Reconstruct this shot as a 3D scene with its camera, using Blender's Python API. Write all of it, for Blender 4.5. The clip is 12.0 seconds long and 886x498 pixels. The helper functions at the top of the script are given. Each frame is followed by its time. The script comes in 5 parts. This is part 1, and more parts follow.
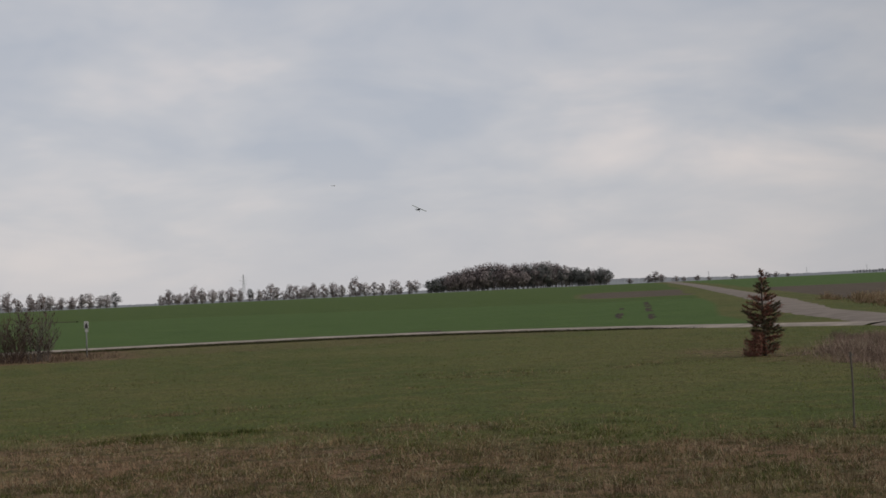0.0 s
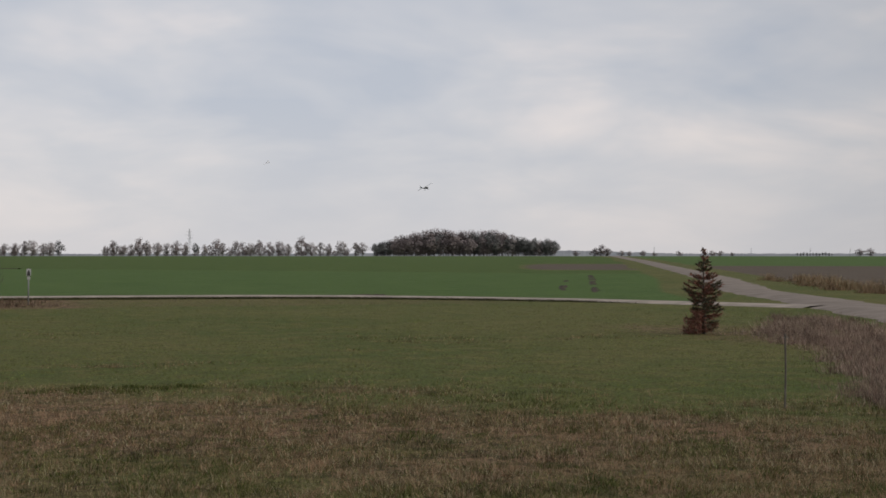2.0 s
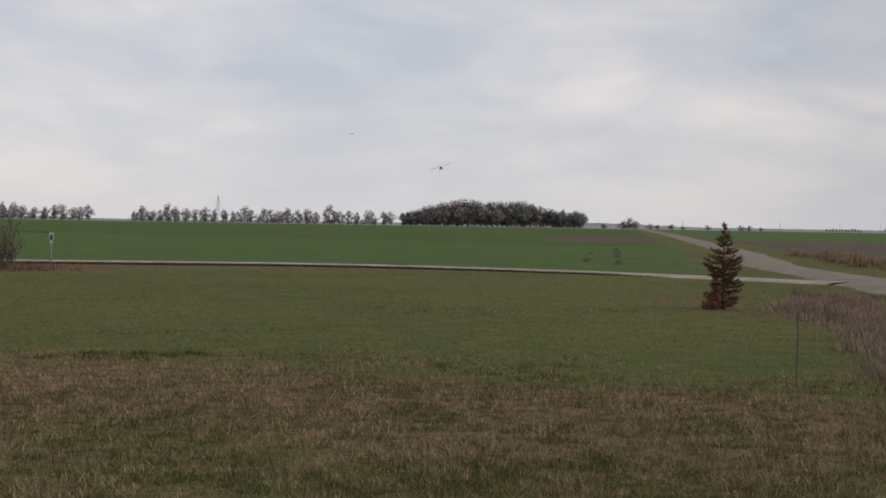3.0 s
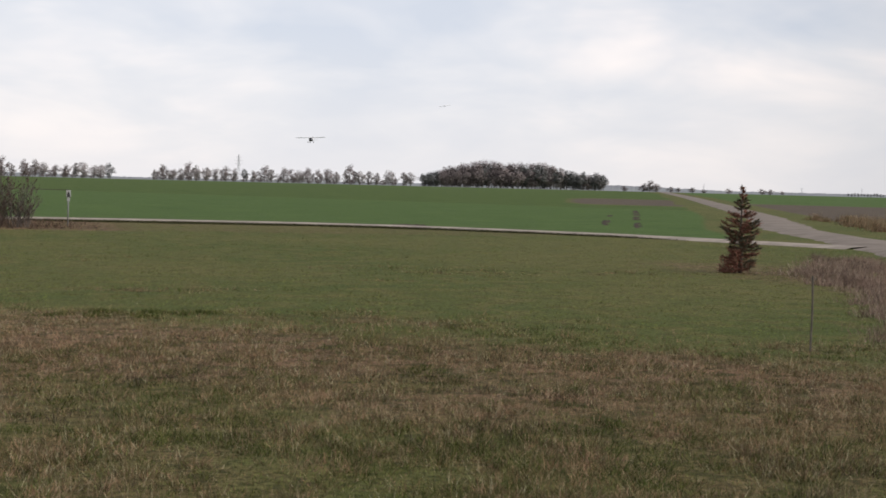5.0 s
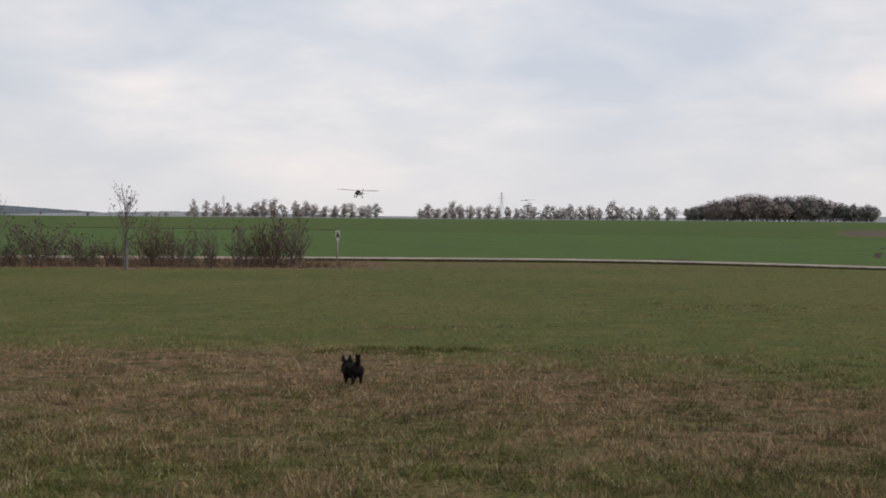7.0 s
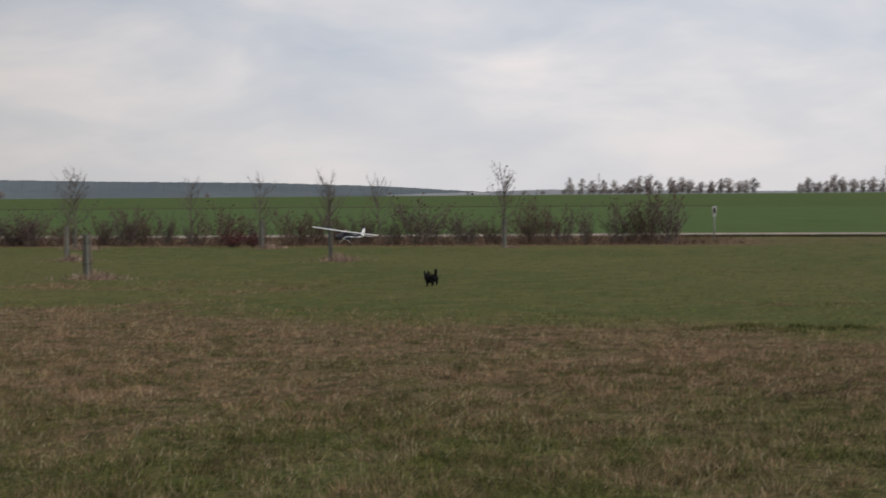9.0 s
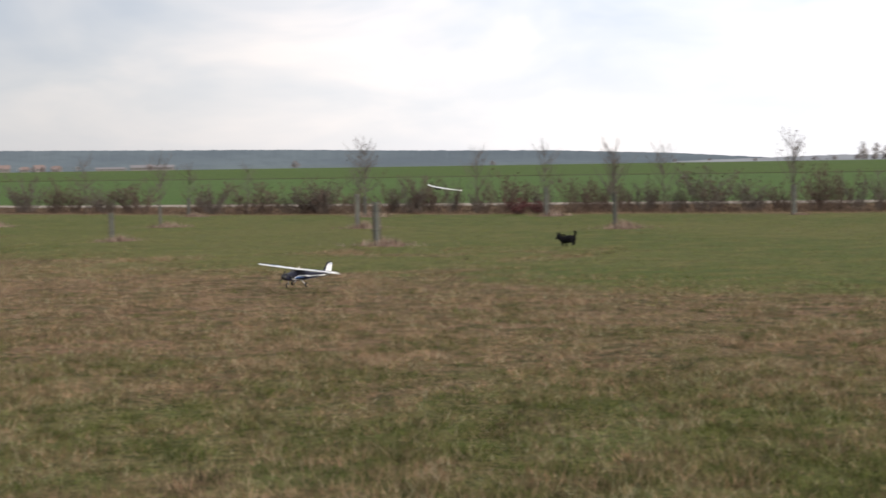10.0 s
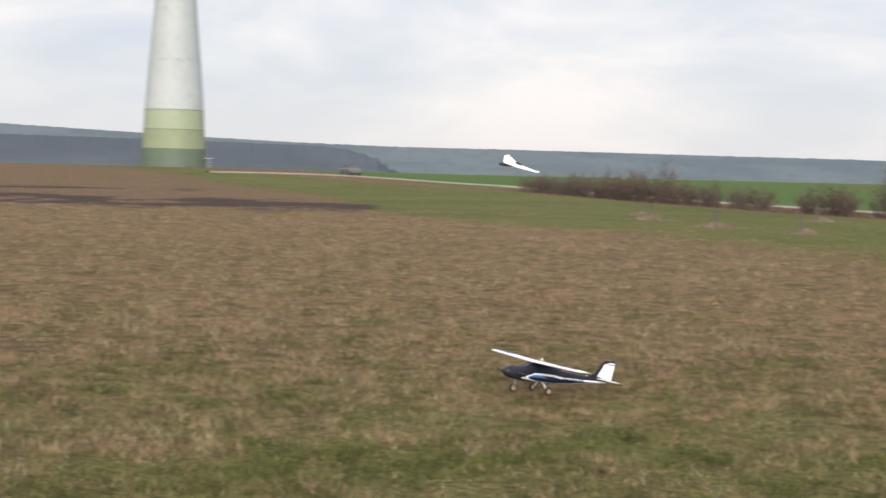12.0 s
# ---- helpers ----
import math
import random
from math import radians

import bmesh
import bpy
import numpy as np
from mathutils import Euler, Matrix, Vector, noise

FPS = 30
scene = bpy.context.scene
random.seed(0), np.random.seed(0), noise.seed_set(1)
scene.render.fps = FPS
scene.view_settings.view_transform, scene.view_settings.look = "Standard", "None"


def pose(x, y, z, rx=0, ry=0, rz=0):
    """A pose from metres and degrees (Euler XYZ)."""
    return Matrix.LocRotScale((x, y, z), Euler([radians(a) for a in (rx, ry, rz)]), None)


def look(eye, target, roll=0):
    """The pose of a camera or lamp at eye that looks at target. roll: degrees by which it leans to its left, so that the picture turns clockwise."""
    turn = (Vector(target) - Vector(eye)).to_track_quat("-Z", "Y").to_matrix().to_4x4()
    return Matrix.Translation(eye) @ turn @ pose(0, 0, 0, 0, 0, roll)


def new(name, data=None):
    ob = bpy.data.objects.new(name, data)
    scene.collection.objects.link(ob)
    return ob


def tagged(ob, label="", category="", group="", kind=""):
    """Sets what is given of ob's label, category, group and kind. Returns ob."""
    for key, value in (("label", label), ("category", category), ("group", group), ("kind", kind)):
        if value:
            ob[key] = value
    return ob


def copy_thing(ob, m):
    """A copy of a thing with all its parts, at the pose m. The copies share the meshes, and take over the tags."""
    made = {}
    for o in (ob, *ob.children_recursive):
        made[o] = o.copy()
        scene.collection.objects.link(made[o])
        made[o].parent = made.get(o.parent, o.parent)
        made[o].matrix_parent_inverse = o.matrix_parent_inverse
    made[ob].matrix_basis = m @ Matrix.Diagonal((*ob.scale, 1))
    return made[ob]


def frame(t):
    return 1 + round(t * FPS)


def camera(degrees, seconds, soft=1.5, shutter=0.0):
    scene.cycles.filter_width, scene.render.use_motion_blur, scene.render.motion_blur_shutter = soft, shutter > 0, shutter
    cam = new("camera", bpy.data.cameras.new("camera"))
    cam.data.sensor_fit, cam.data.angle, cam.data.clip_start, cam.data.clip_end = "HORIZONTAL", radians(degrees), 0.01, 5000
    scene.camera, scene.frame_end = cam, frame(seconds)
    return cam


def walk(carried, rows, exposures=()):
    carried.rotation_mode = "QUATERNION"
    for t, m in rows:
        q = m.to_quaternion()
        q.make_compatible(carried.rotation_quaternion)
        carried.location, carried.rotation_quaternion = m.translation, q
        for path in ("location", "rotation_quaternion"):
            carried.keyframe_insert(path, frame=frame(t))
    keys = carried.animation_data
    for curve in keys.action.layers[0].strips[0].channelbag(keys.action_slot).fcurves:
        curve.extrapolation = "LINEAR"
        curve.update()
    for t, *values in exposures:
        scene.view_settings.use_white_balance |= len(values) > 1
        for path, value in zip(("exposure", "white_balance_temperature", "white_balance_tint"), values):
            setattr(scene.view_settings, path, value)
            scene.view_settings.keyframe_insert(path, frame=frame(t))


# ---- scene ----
cam = camera(32.07, 12.0, soft=1.6, shutter=0.22)

# seconds, eye x, y, z, then yaw to the left, pitch up, roll
CAMERA = [
    (0, -0.394, -0.107, 1.788, -16.584, 1.616, -2.660),
    (0.5, -0.378, -0.078, 1.796, -16.652, 1.200, -2.764),
    (1, -0.337, -0.032, 1.787, -15.395, -0.120, -2.297),
    (1.5, -0.390, -0.144, 1.797, -17.445, 0.120, -1.518),
    (2, -0.411, -0.241, 1.800, -18.504, 0.268, 0.008),
    (2.5, -0.271, -0.172, 1.799, -17.798, 0.108, -0.341),
    (3, -0.152, -0.138, 1.808, -17.479, -0.850, 0.937),
    (3.2, -0.151, -0.069, 1.816, -17.554, -0.952, 0.621),
    (4.8, -0.051, -0.019, 1.802, -17.504, -2.029, 1.531),
    (5, 0.000, 0.000, 1.800, -16.768, -2.310, 1.416),
    (5.5, 0.000, 0.000, 1.800, -15.627, -1.954, 1.401),
    (6, 0.000, 0.000, 1.800, -14.060, -0.815, 1.352),
    (6.5, 0.000, 0.000, 1.800, -9.943, -0.950, 1.428),
    (6.7, 0.000, 0.000, 1.800, -8.625, -1.168, 0.972),
    (8.3, 0.000, 0.000, 1.800, 0.047, -0.229, 0.186),
    (8.5, 0.000, 0.000, 1.800, 1.646, -0.286, -0.088),
    (9, 0.000, 0.000, 1.800, 6.925, -1.981, -0.452),
    (9.5, 0.000, 0.000, 1.800, 11.568, -2.981, -0.500),
    (10, 0.000, 0.000, 1.800, 17.485, -3.081, -0.869),
    (10.1, 0.000, 0.000, 1.800, 19.428, -3.022, -1.048),
    (10.5, 0.000, 0.000, 1.800, 27.065, -3.440, -0.257),
    (11, 0.000, 0.000, 1.800, 36.059, -3.851, 0.589),
    (11.3, 0.000, 0.000, 1.800, 42.438, -4.193, 0.832),
    (11.5, 0.000, 0.000, 1.800, 46.947, -3.756, 0.629),
    (11.7, 0.000, 0.000, 1.800, 51.619, -3.324, 1.854),
    (11.8, 0.000, 0.000, 1.800, 53.907, -3.011, 1.715),
    (12, 0.000, 0.000, 1.800, 58.586, -2.773, 1.326),
]
STOPS = [(0, -0.12), (1, -0.1), (2, 0.06), (3.2, 0.12), (4.8, 0.42), (5.5, 0.64), (6.2, 0.43), (6.7, 0.34), (8.3, 0.22), (9, 0.18), (9.5, 0.62), (10, 0.86), (10.5, 0.98), (11, 1.12), (11.5, 1.16), (12, 1.13)]
walk(cam, [(t, pose(x, y, z, 90 + p, 0, yaw) @ pose(0, 0, 0, 0, 0, r)) for t, x, y, z, yaw, p, r in CAMERA], STOPS)

# seconds, x, y, z, heading from +x, nose up, bank to the right
TRAINER_PATH = [
    (0, 36.25, 129.82, 9.16, -85.6, 2, -24),
    (0.5, 35.98, 126.82, 8.95, -73.8, 2, -17),
    (1, 36.21, 122.64, 8.45, -62.5, 2, -3),
    (1.5, 35.94, 116.32, 7.70, -63.2, 2, 18),
    (2, 35.46, 111.13, 6.98, -75.7, 2, 26),
    (2.5, 32.95, 102.59, 6.12, -93.8, 2, 24),
    (3, 28.77, 92.45, 5.45, -105.3, 2, 20),
    (5, 15.31, 73.42, 3.91, -111.8, 2, 2),
    (5.5, 12.08, 67.93, 3.77, -115.1, 2, 0),
    (6, 9.01, 62.35, 3.61, -111.2, 2, -6),
    (6.5, 6.18, 57.17, 3.26, -106.2, 2, 1),
    (6.7, 5.12, 55.26, 3.03, -107.3, 2, 0),
    (8.3, -2.88, 37.39, 1.41, -110.6, 2, -7),
    (8.5, -3.66, 34.81, 1.31, -111.0, 2, -7),
    (8.7, -4.57, 32.68, 1.03, -111.0, 2, -7),
    (9, -5.48, 29.49, 1.02, -112.5, 2, -6),
    (9.1, -5.69, 28.44, 1.08, -112.7, 2, -5),
    (9.5, -6.92, 24.54, 0.59, -113.3, 2, -4),
    (10, -8.54, 20.29, 0.27, -111.3, 2, -3),
    (10.5, -9.02, 14.75, 0.14, -103.5, 3, 0),
    (11, -9.47, 11.50, 0.165, -100.8, 4.7, 0),
    (11.3, -9.81, 10.00, 0.165, -100.7, 9.5, 0),
    (11.5, -10.0, 9.08, 0.168, -100.4, 12, 0),
    (11.7, -10.08, 8.24, 0.178, -99.2, 11.2, 0),
    (11.8, -10.12, 7.88, 0.186, -98.4, 10.4, 0),
    (12, -10.18, 7.18, 0.196, -97.2, 8.7, 0),
]
WING_PATH = [
    (0, 41.20, 185.29, 15.55, 27.5, 3, 0),
    (0.5, 36.98, 186.21, 15.86, 8.8, 3, 10),
    (1, 34.15, 181.72, 15.26, -10.6, 3, 25),
    (1.5, 34.19, 176.50, 13.79, -31.0, 3, 35),
    (2, 37.07, 175.81, 12.67, -41.9, 3, 30),
    (2.5, 38.72, 170.43, 11.93, -47.8, 3, 25),
    (3, 41.56, 166.73, 11.92, -59.0, 3, 20),
    (5, 43.10, 143.67, 9.63, -96.7, 3, 10),
    (5.5, 39.08, 134.43, 7.92, -111.2, 3, 5),
    (6, 33.58, 123.52, 6.33, -120.2, 3, 22),
    (6.5, 26.65, 114.95, 4.76, -121.1, 3, 18),
    (6.7, 23.30, 110.57, 4.03, -119.9, 3, 4),
    (8.3, 1.33, 69.99, 1.73, -101.1, 3, 3),
    (8.5, -0.63, 65.00, 1.76, -99.4, 3, 2),
    (9, -5.55, 54.72, 1.86, -97.2, 3, 0),
    (9.1, -6.18, 52.64, 2.12, -98.3, 3, -2),
    (9.5, -9.03, 46.12, 1.76, -100.9, 3, 2),
    (10, -12.68, 40.04, 1.20, -107.4, 3, -8),
    (10.5, -16.08, 34.43, 0.71, -107.0, 3, -5),
    (11, -18.91, 28.26, 0.76, -104.2, 3, -7),
    (11.3, -20.50, 24.57, 1.06, -102.2, 3, -10),
    (11.5, -20.92, 21.50, 1.32, -100.8, 3, -11),
    (11.7, -21.46, 18.75, 1.60, -98.1, 3, -13),
    (11.8, -21.82, 17.55, 1.74, -96.8, 3, -14),
    (12, -22.43, 15.03, 2.01, -93.8, 3, -15),
]
# ---------------------------------------------------------------- light
world = bpy.data.worlds.new("overcast")
scene.world = world
world.use_nodes = True
W = world.node_tree
W.nodes.clear()


def wn(kind, **kw):
    n = W.nodes.new(kind)
    for k, v in kw.items():
        if k in n.inputs:
            n.inputs[k].default_value = v
    return n


def build_sky():
    out, link = wn("ShaderNodeOutputWorld"), W.links.new
    sky = wn("ShaderNodeTexSky")
    sky.sky_type, sky.sun_disc, sky.sun_elevation, sky.sun_rotation = "NISHITA", False, radians(24), radians(122)
    clear = wn("ShaderNodeBackground", Strength=0.1)
    link(sky.outputs[0], clear.inputs[0])
    co = wn("ShaderNodeTexCoord")
    sep = wn("ShaderNodeSeparateXYZ")
    link(co.outputs["Generated"], sep.inputs[0])
    up = wn("ShaderNodeMath")
    up.operation = "MAXIMUM"
    link(sep.outputs[2], up.inputs[0])
    up.inputs[1].default_value = 0.0
    lift = wn("ShaderNodeMath")
    lift.operation = "ADD"
    link(up.outputs[0], lift.inputs[0])
    lift.inputs[1].default_value = 0.30
    flat = wn("ShaderNodeCombineXYZ")
    for i in (0, 1):
        d = wn("ShaderNodeMath")
        d.operation = "DIVIDE"
        link(sep.outputs[i], d.inputs[0])
        link(lift.outputs[0], d.inputs[1])
        link(d.outputs[0], flat.inputs[i])
    big = wn("ShaderNodeTexNoise", Scale=0.95, Detail=3.0, Roughness=0.5, Distortion=0.35)
    fine = wn("ShaderNodeTexNoise", Scale=2.6, Detail=4.0, Roughness=0.55, Distortion=0.3)
    link(flat.outputs[0], big.inputs["Vector"])
    link(flat.outputs[0], fine.inputs["Vector"])
    both = wn("ShaderNodeMix")
    both.inputs[0].default_value = 0.5
    link(big.outputs[0], both.inputs[2])
    link(fine.outputs[0], both.inputs[3])
    tone = wn("ShaderNodeValToRGB")
    e = tone.color_ramp.elements
    e[0].position, e[0].color = 0.41, (0.50, 0.53, 0.60, 1)
    e[1].position, e[1].color = 0.62, (0.81, 0.745, 0.73, 1)
    m = e.new(0.50)
    m.color = (0.60, 0.605, 0.645, 1)
    link(both.outputs[0], tone.inputs[0])
    # the veil thickens towards the horizon
    low = wn("ShaderNodeMapRange")
    low.inputs[1].default_value, low.inputs[2].default_value = 0.0, 0.10
    low.inputs[3].default_value, low.inputs[4].default_value = 0.75, 0.0
    link(up.outputs[0], low.inputs[0])
    veil = wn("ShaderNodeMix")
    veil.data_type = "RGBA"
    link(low.outputs[0], veil.inputs[0])
    link(tone.outputs[0], veil.inputs[6])
    veil.inputs[7].default_value = (0.635, 0.617, 0.632, 1)
    # the cloud thins to the north, towards the hidden sun and overhead
    def towards(direction, lo, hi, gain):
        dot = wn("ShaderNodeVectorMath")
        dot.operation = "DOT_PRODUCT"
        link(co.outputs["Generated"], dot.inputs[0])
        dot.inputs[1].default_value = direction
        r = wn("ShaderNodeMapRange")
        r.interpolation_type = "SMOOTHSTEP"
        link(dot.outputs["Value"], r.inputs[0])
        for i, v in enumerate((lo, hi, 0.0, gain)):
            r.inputs[1 + i].default_value = v
        return r.outputs[0]

    total = None
    for share in (towards((0.139, 0.9903, 0.0), 0.74, 1.02, 0.41), towards((0.848, -0.530, 0.0), 0.0, 1.0, 0.5), towards((0, 0, 1), 0.22, 0.8, 0.48)):
        add = wn("ShaderNodeMath")
        add.operation = "ADD"
        link(share, add.inputs[0])
        if total is None:
            add.inputs[1].default_value = 0.59
        else:
            link(total, add.inputs[1])
        total = add.outputs[0]
    cloud = wn("ShaderNodeBackground")
    link(total, cloud.inputs[1])
    link(veil.outputs[2], cloud.inputs[0])
    mix = wn("ShaderNodeMixShader")
    mix.inputs[0].default_value = 0.93
    link(clear.outputs[0], mix.inputs[1])
    link(cloud.outputs[0], mix.inputs[2])
    link(mix.outputs[0], out.inputs[0])


build_sky()
sun_data = bpy.data.lights.new("sun", "SUN")
sun_data.energy, sun_data.angle, sun_data.color = 1.7, radians(35), (1.0, 0.92, 0.80)
sun = new("sun", sun_data)
sun.matrix_world = look((85, -53, 42), (0, 0, 0))


# ---------------------------------------------------------------- materials
def tree_of(name):
    m = bpy.data.materials.new(name)
    m.use_nodes = True
    t = m.node_tree
    return m, t, t.nodes["Principled BSDF"]


def setting(t, kind, **kw):
    n = t.nodes.new(kind)
    for k, v in kw.items():
        n.inputs[k.replace("_", " ")].default_value = v
    return n


def blend(t, fac, a, b):
    n = t.nodes.new("ShaderNodeMix")
    n.data_type = "RGBA"
    for slot, v in ((0, fac), (6, a), (7, b)):
        if hasattr(v, "is_output"):
            t.links.new(v, n.inputs[slot])
        elif slot == 0:
            n.inputs[0].default_value = v
        else:
            n.inputs[slot].default_value = (*v, 1)
    return n.outputs[2]


def span(t, value, lo, hi, a=0.0, b=1.0):
    n = t.nodes.new("ShaderNodeMapRange")
    n.interpolation_type = "SMOOTHSTEP"
    t.links.new(value, n.inputs[0])
    for i, v in enumerate((lo, hi, a, b)):
        n.inputs[1 + i].default_value = v
    return n.outputs[0]


def grain(t, scale, detail=4.0, rough=0.6, coord=None, stretch=None):
    n = setting(t, "ShaderNodeTexNoise", Scale=scale, Detail=detail, Roughness=rough)
    if coord is None:
        coord = t.nodes.new("ShaderNodeTexCoord").outputs["Object"]
    if stretch:
        mp = t.nodes.new("ShaderNodeMapping")
        mp.inputs["Scale"].default_value = stretch
        t.links.new(coord, mp.inputs[0])
        coord = mp.outputs[0]
    t.links.new(coord, n.inputs["Vector"])
    return n.outputs[0]


def surface(name, a, b, scale=8.0, rough=0.7, metal=0.0, bump=0.15, island=False, per_thing=0.0, specular=0.4, far=0.01):
    """Two tones mixed by coarse and fine grain, with relief."""
    m, t, p = tree_of(name)
    coarse, fine = grain(t, scale, 3), grain(t, scale * 7, 5)
    base = blend(t, span(t, coarse, 0.36, 0.64), a, b)
    dark = tuple(c * 0.72 for c in a)
    base = blend(t, span(t, fine, 0.5, 0.75, 0, 0.5), base, dark)
    if island:
        g = t.nodes.new("ShaderNodeNewGeometry")
        base = blend(t, span(t, g.outputs["Random Per Island"], 0.0, 1.0), base, b)
        base = blend(t, span(t, g.outputs["Random Per Island"], 0.75, 1.0, 0, 0.6), base, a)
    if per_thing:
        o = t.nodes.new("ShaderNodeObjectInfo")
        base = blend(t, span(t, o.outputs["Random"], 0, 1, 0, per_thing), base, dark)
    t.links.new(base, p.inputs["Base Color"])
    p.inputs["Roughness"].default_value = rough
    p.inputs["Metallic"].default_value = metal
    p.inputs["Specular IOR Level"].default_value = specular
    if bump:
        bm = setting(t, "ShaderNodeBump", Strength=bump, Distance=far)
        t.links.new(fine, bm.inputs["Height"])
        t.links.new(bm.outputs[0], p.inputs["Normal"])
    return m


def meadow_material():
    """Mown grass, with dry meadow, two crops, soil and bare dirt where the ground's masks say so."""
    m, t, p = tree_of("meadow_ground")
    co = t.nodes.new("ShaderNodeTexCoord").outputs["Object"]
    n_big, n_mid, n_small = grain(t, 0.09, 3, 0.6, co), grain(t, 1.3, 4, 0.7, co), grain(t, 14.0, 6, 0.78, co)
    n_rows = grain(t, 0.22, 6, 0.72, co, (1, 3, 1))
    n_tuft = grain(t, 2.6, 4, 0.62, co)
    col = blend(t, span(t, n_big, 0.36, 0.64), (0.078, 0.102, 0.025), (0.126, 0.124, 0.041))
    col = blend(t, span(t, n_mid, 0.46, 0.62, 0, 0.8), col, (0.165, 0.138, 0.052))
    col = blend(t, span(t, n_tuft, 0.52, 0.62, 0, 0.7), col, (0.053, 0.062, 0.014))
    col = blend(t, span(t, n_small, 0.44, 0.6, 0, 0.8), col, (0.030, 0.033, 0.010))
    col = blend(t, span(t, n_small, 0.34, 0.44, 0.7, 0), col, (0.135, 0.112, 0.048))

    def mask(name, over, edge=0.25, soft=0.15):
        at = t.nodes.new("ShaderNodeAttribute")
        at.attribute_name = name
        s = t.nodes.new("ShaderNodeMath")
        s.operation = "MULTIPLY_ADD"
        t.links.new(n_mid, s.inputs[0])
        s.inputs[1].default_value = edge
        t.links.new(at.outputs["Fac"], s.inputs[2])
        return blend(t, span(t, s.outputs[0], 0.5 - soft + edge / 2, 0.5 + soft + edge / 2), col, over)

    dry = blend(t, span(t, n_mid, 0.40, 0.62), (0.205, 0.126, 0.078), (0.142, 0.099, 0.053))
    dry = blend(t, span(t, n_big, 0.5, 0.66, 0, 0.4), dry, (0.215, 0.137, 0.087))
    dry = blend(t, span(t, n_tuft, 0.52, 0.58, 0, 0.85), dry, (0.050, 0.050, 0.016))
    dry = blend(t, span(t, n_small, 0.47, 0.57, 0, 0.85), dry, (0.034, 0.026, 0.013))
    col = mask("dry", dry, 1.1, 0.34)
    young = blend(t, span(t, n_rows, 0.35, 0.65), (0.047, 0.083, 0.020), (0.068, 0.108, 0.028))
    col = mask("crop", young, 0.05)
    older = blend(t, span(t, n_rows, 0.35, 0.65), (0.040, 0.070, 0.014), (0.066, 0.094, 0.021))
    col = mask("older_crop", older, 0.05)
    earth = blend(t, span(t, n_rows, 0.35, 0.65), (0.072, 0.056, 0.043), (0.098, 0.078, 0.058))
    col = mask("soil", earth, 0.6)
    bare = blend(t, span(t, n_mid, 0.35, 0.65), (0.034, 0.023, 0.018), (0.056, 0.038, 0.030))
    col = mask("dirt", bare, 0.9)
    t.links.new(col, p.inputs["Base Color"])
    p.inputs["Roughness"].default_value = 0.95
    p.inputs["Specular IOR Level"].default_value = 0.1
    bm = setting(t, "ShaderNodeBump", Strength=0.7, Distance=0.06)
    t.links.new(n_small, bm.inputs["Height"])
    t.links.new(bm.outputs[0], p.inputs["Normal"])
    return m


def blades_material(name, tones, other=None):
    """Grass blades: each one its own tone, over patches metres wide."""
    m, t, p = tree_of(name)
    r = t.nodes.new("ShaderNodeNewGeometry").outputs["Random Per Island"]
    ramp = t.nodes.new("ShaderNodeValToRGB")
    e = ramp.color_ramp.elements
    e[0].color, e[1].color = (*tones[0], 1), (*tones[-1], 1)
    for i, c in enumerate(tones[1:-1]):
        k = e.new((i + 1) / (len(tones) - 1))
        k.color = (*c, 1)
    t.links.new(r, ramp.inputs[0])
    patch = span(t, grain(t, 1.2, 4, 0.65), 0.46, 0.54, 0, 0.9)
    col = blend(t, patch, ramp.outputs[0], other or tones[1])
    light = t.nodes.new("ShaderNodeMath")
    light.operation = "MULTIPLY"
    t.links.new(span(t, r, 0.78, 0.8), light.inputs[0])
    light.inputs[1].default_value = 0.7
    col = blend(t, light.outputs[0], col, tuple(min(0.45, c * 1.9) for c in tones[-2]))
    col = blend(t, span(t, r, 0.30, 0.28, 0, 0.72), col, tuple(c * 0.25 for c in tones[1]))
    wide = span(t, grain(t, 0.45, 3, 0.6), 0.5, 0.6, 0, 0.45)
    col = blend(t, wide, col, tones[0])
    tuft = grain(t, 8.0, 3, 0.55)
    col = blend(t, span(t, tuft, 0.54, 0.60, 0, 0.55), col, tuple(min(0.45, c * 1.5) for c in tones[0]))
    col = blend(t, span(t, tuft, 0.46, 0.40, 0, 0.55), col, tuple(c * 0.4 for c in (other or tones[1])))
    # dark hollows between clumps: their shade is put into the blade colour by noise
    hollow_shade = span(t, grain(t, 2.7, 3, 0.6), 0.54, 0.62, 0, 0.5)
    col = blend(t, hollow_shade, col, tuple(c * 0.34 for c in tones[1]))
    t.links.new(col, p.inputs["Base Color"])
    p.inputs["Roughness"].default_value = 0.8
    p.inputs["Specular IOR Level"].default_value = 0.15
    return m


# Wooded rises, with the haze of the distance mixed into both tones.
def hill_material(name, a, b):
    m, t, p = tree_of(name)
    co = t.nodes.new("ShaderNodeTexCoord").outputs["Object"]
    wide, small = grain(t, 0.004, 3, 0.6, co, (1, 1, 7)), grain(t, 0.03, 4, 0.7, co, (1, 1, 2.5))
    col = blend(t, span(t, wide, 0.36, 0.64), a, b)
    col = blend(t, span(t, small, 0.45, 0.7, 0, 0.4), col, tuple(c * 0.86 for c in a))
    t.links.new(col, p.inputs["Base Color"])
    p.inputs["Roughness"].default_value = 1.0
    p.inputs["Specular IOR Level"].default_value = 0.0
    return m


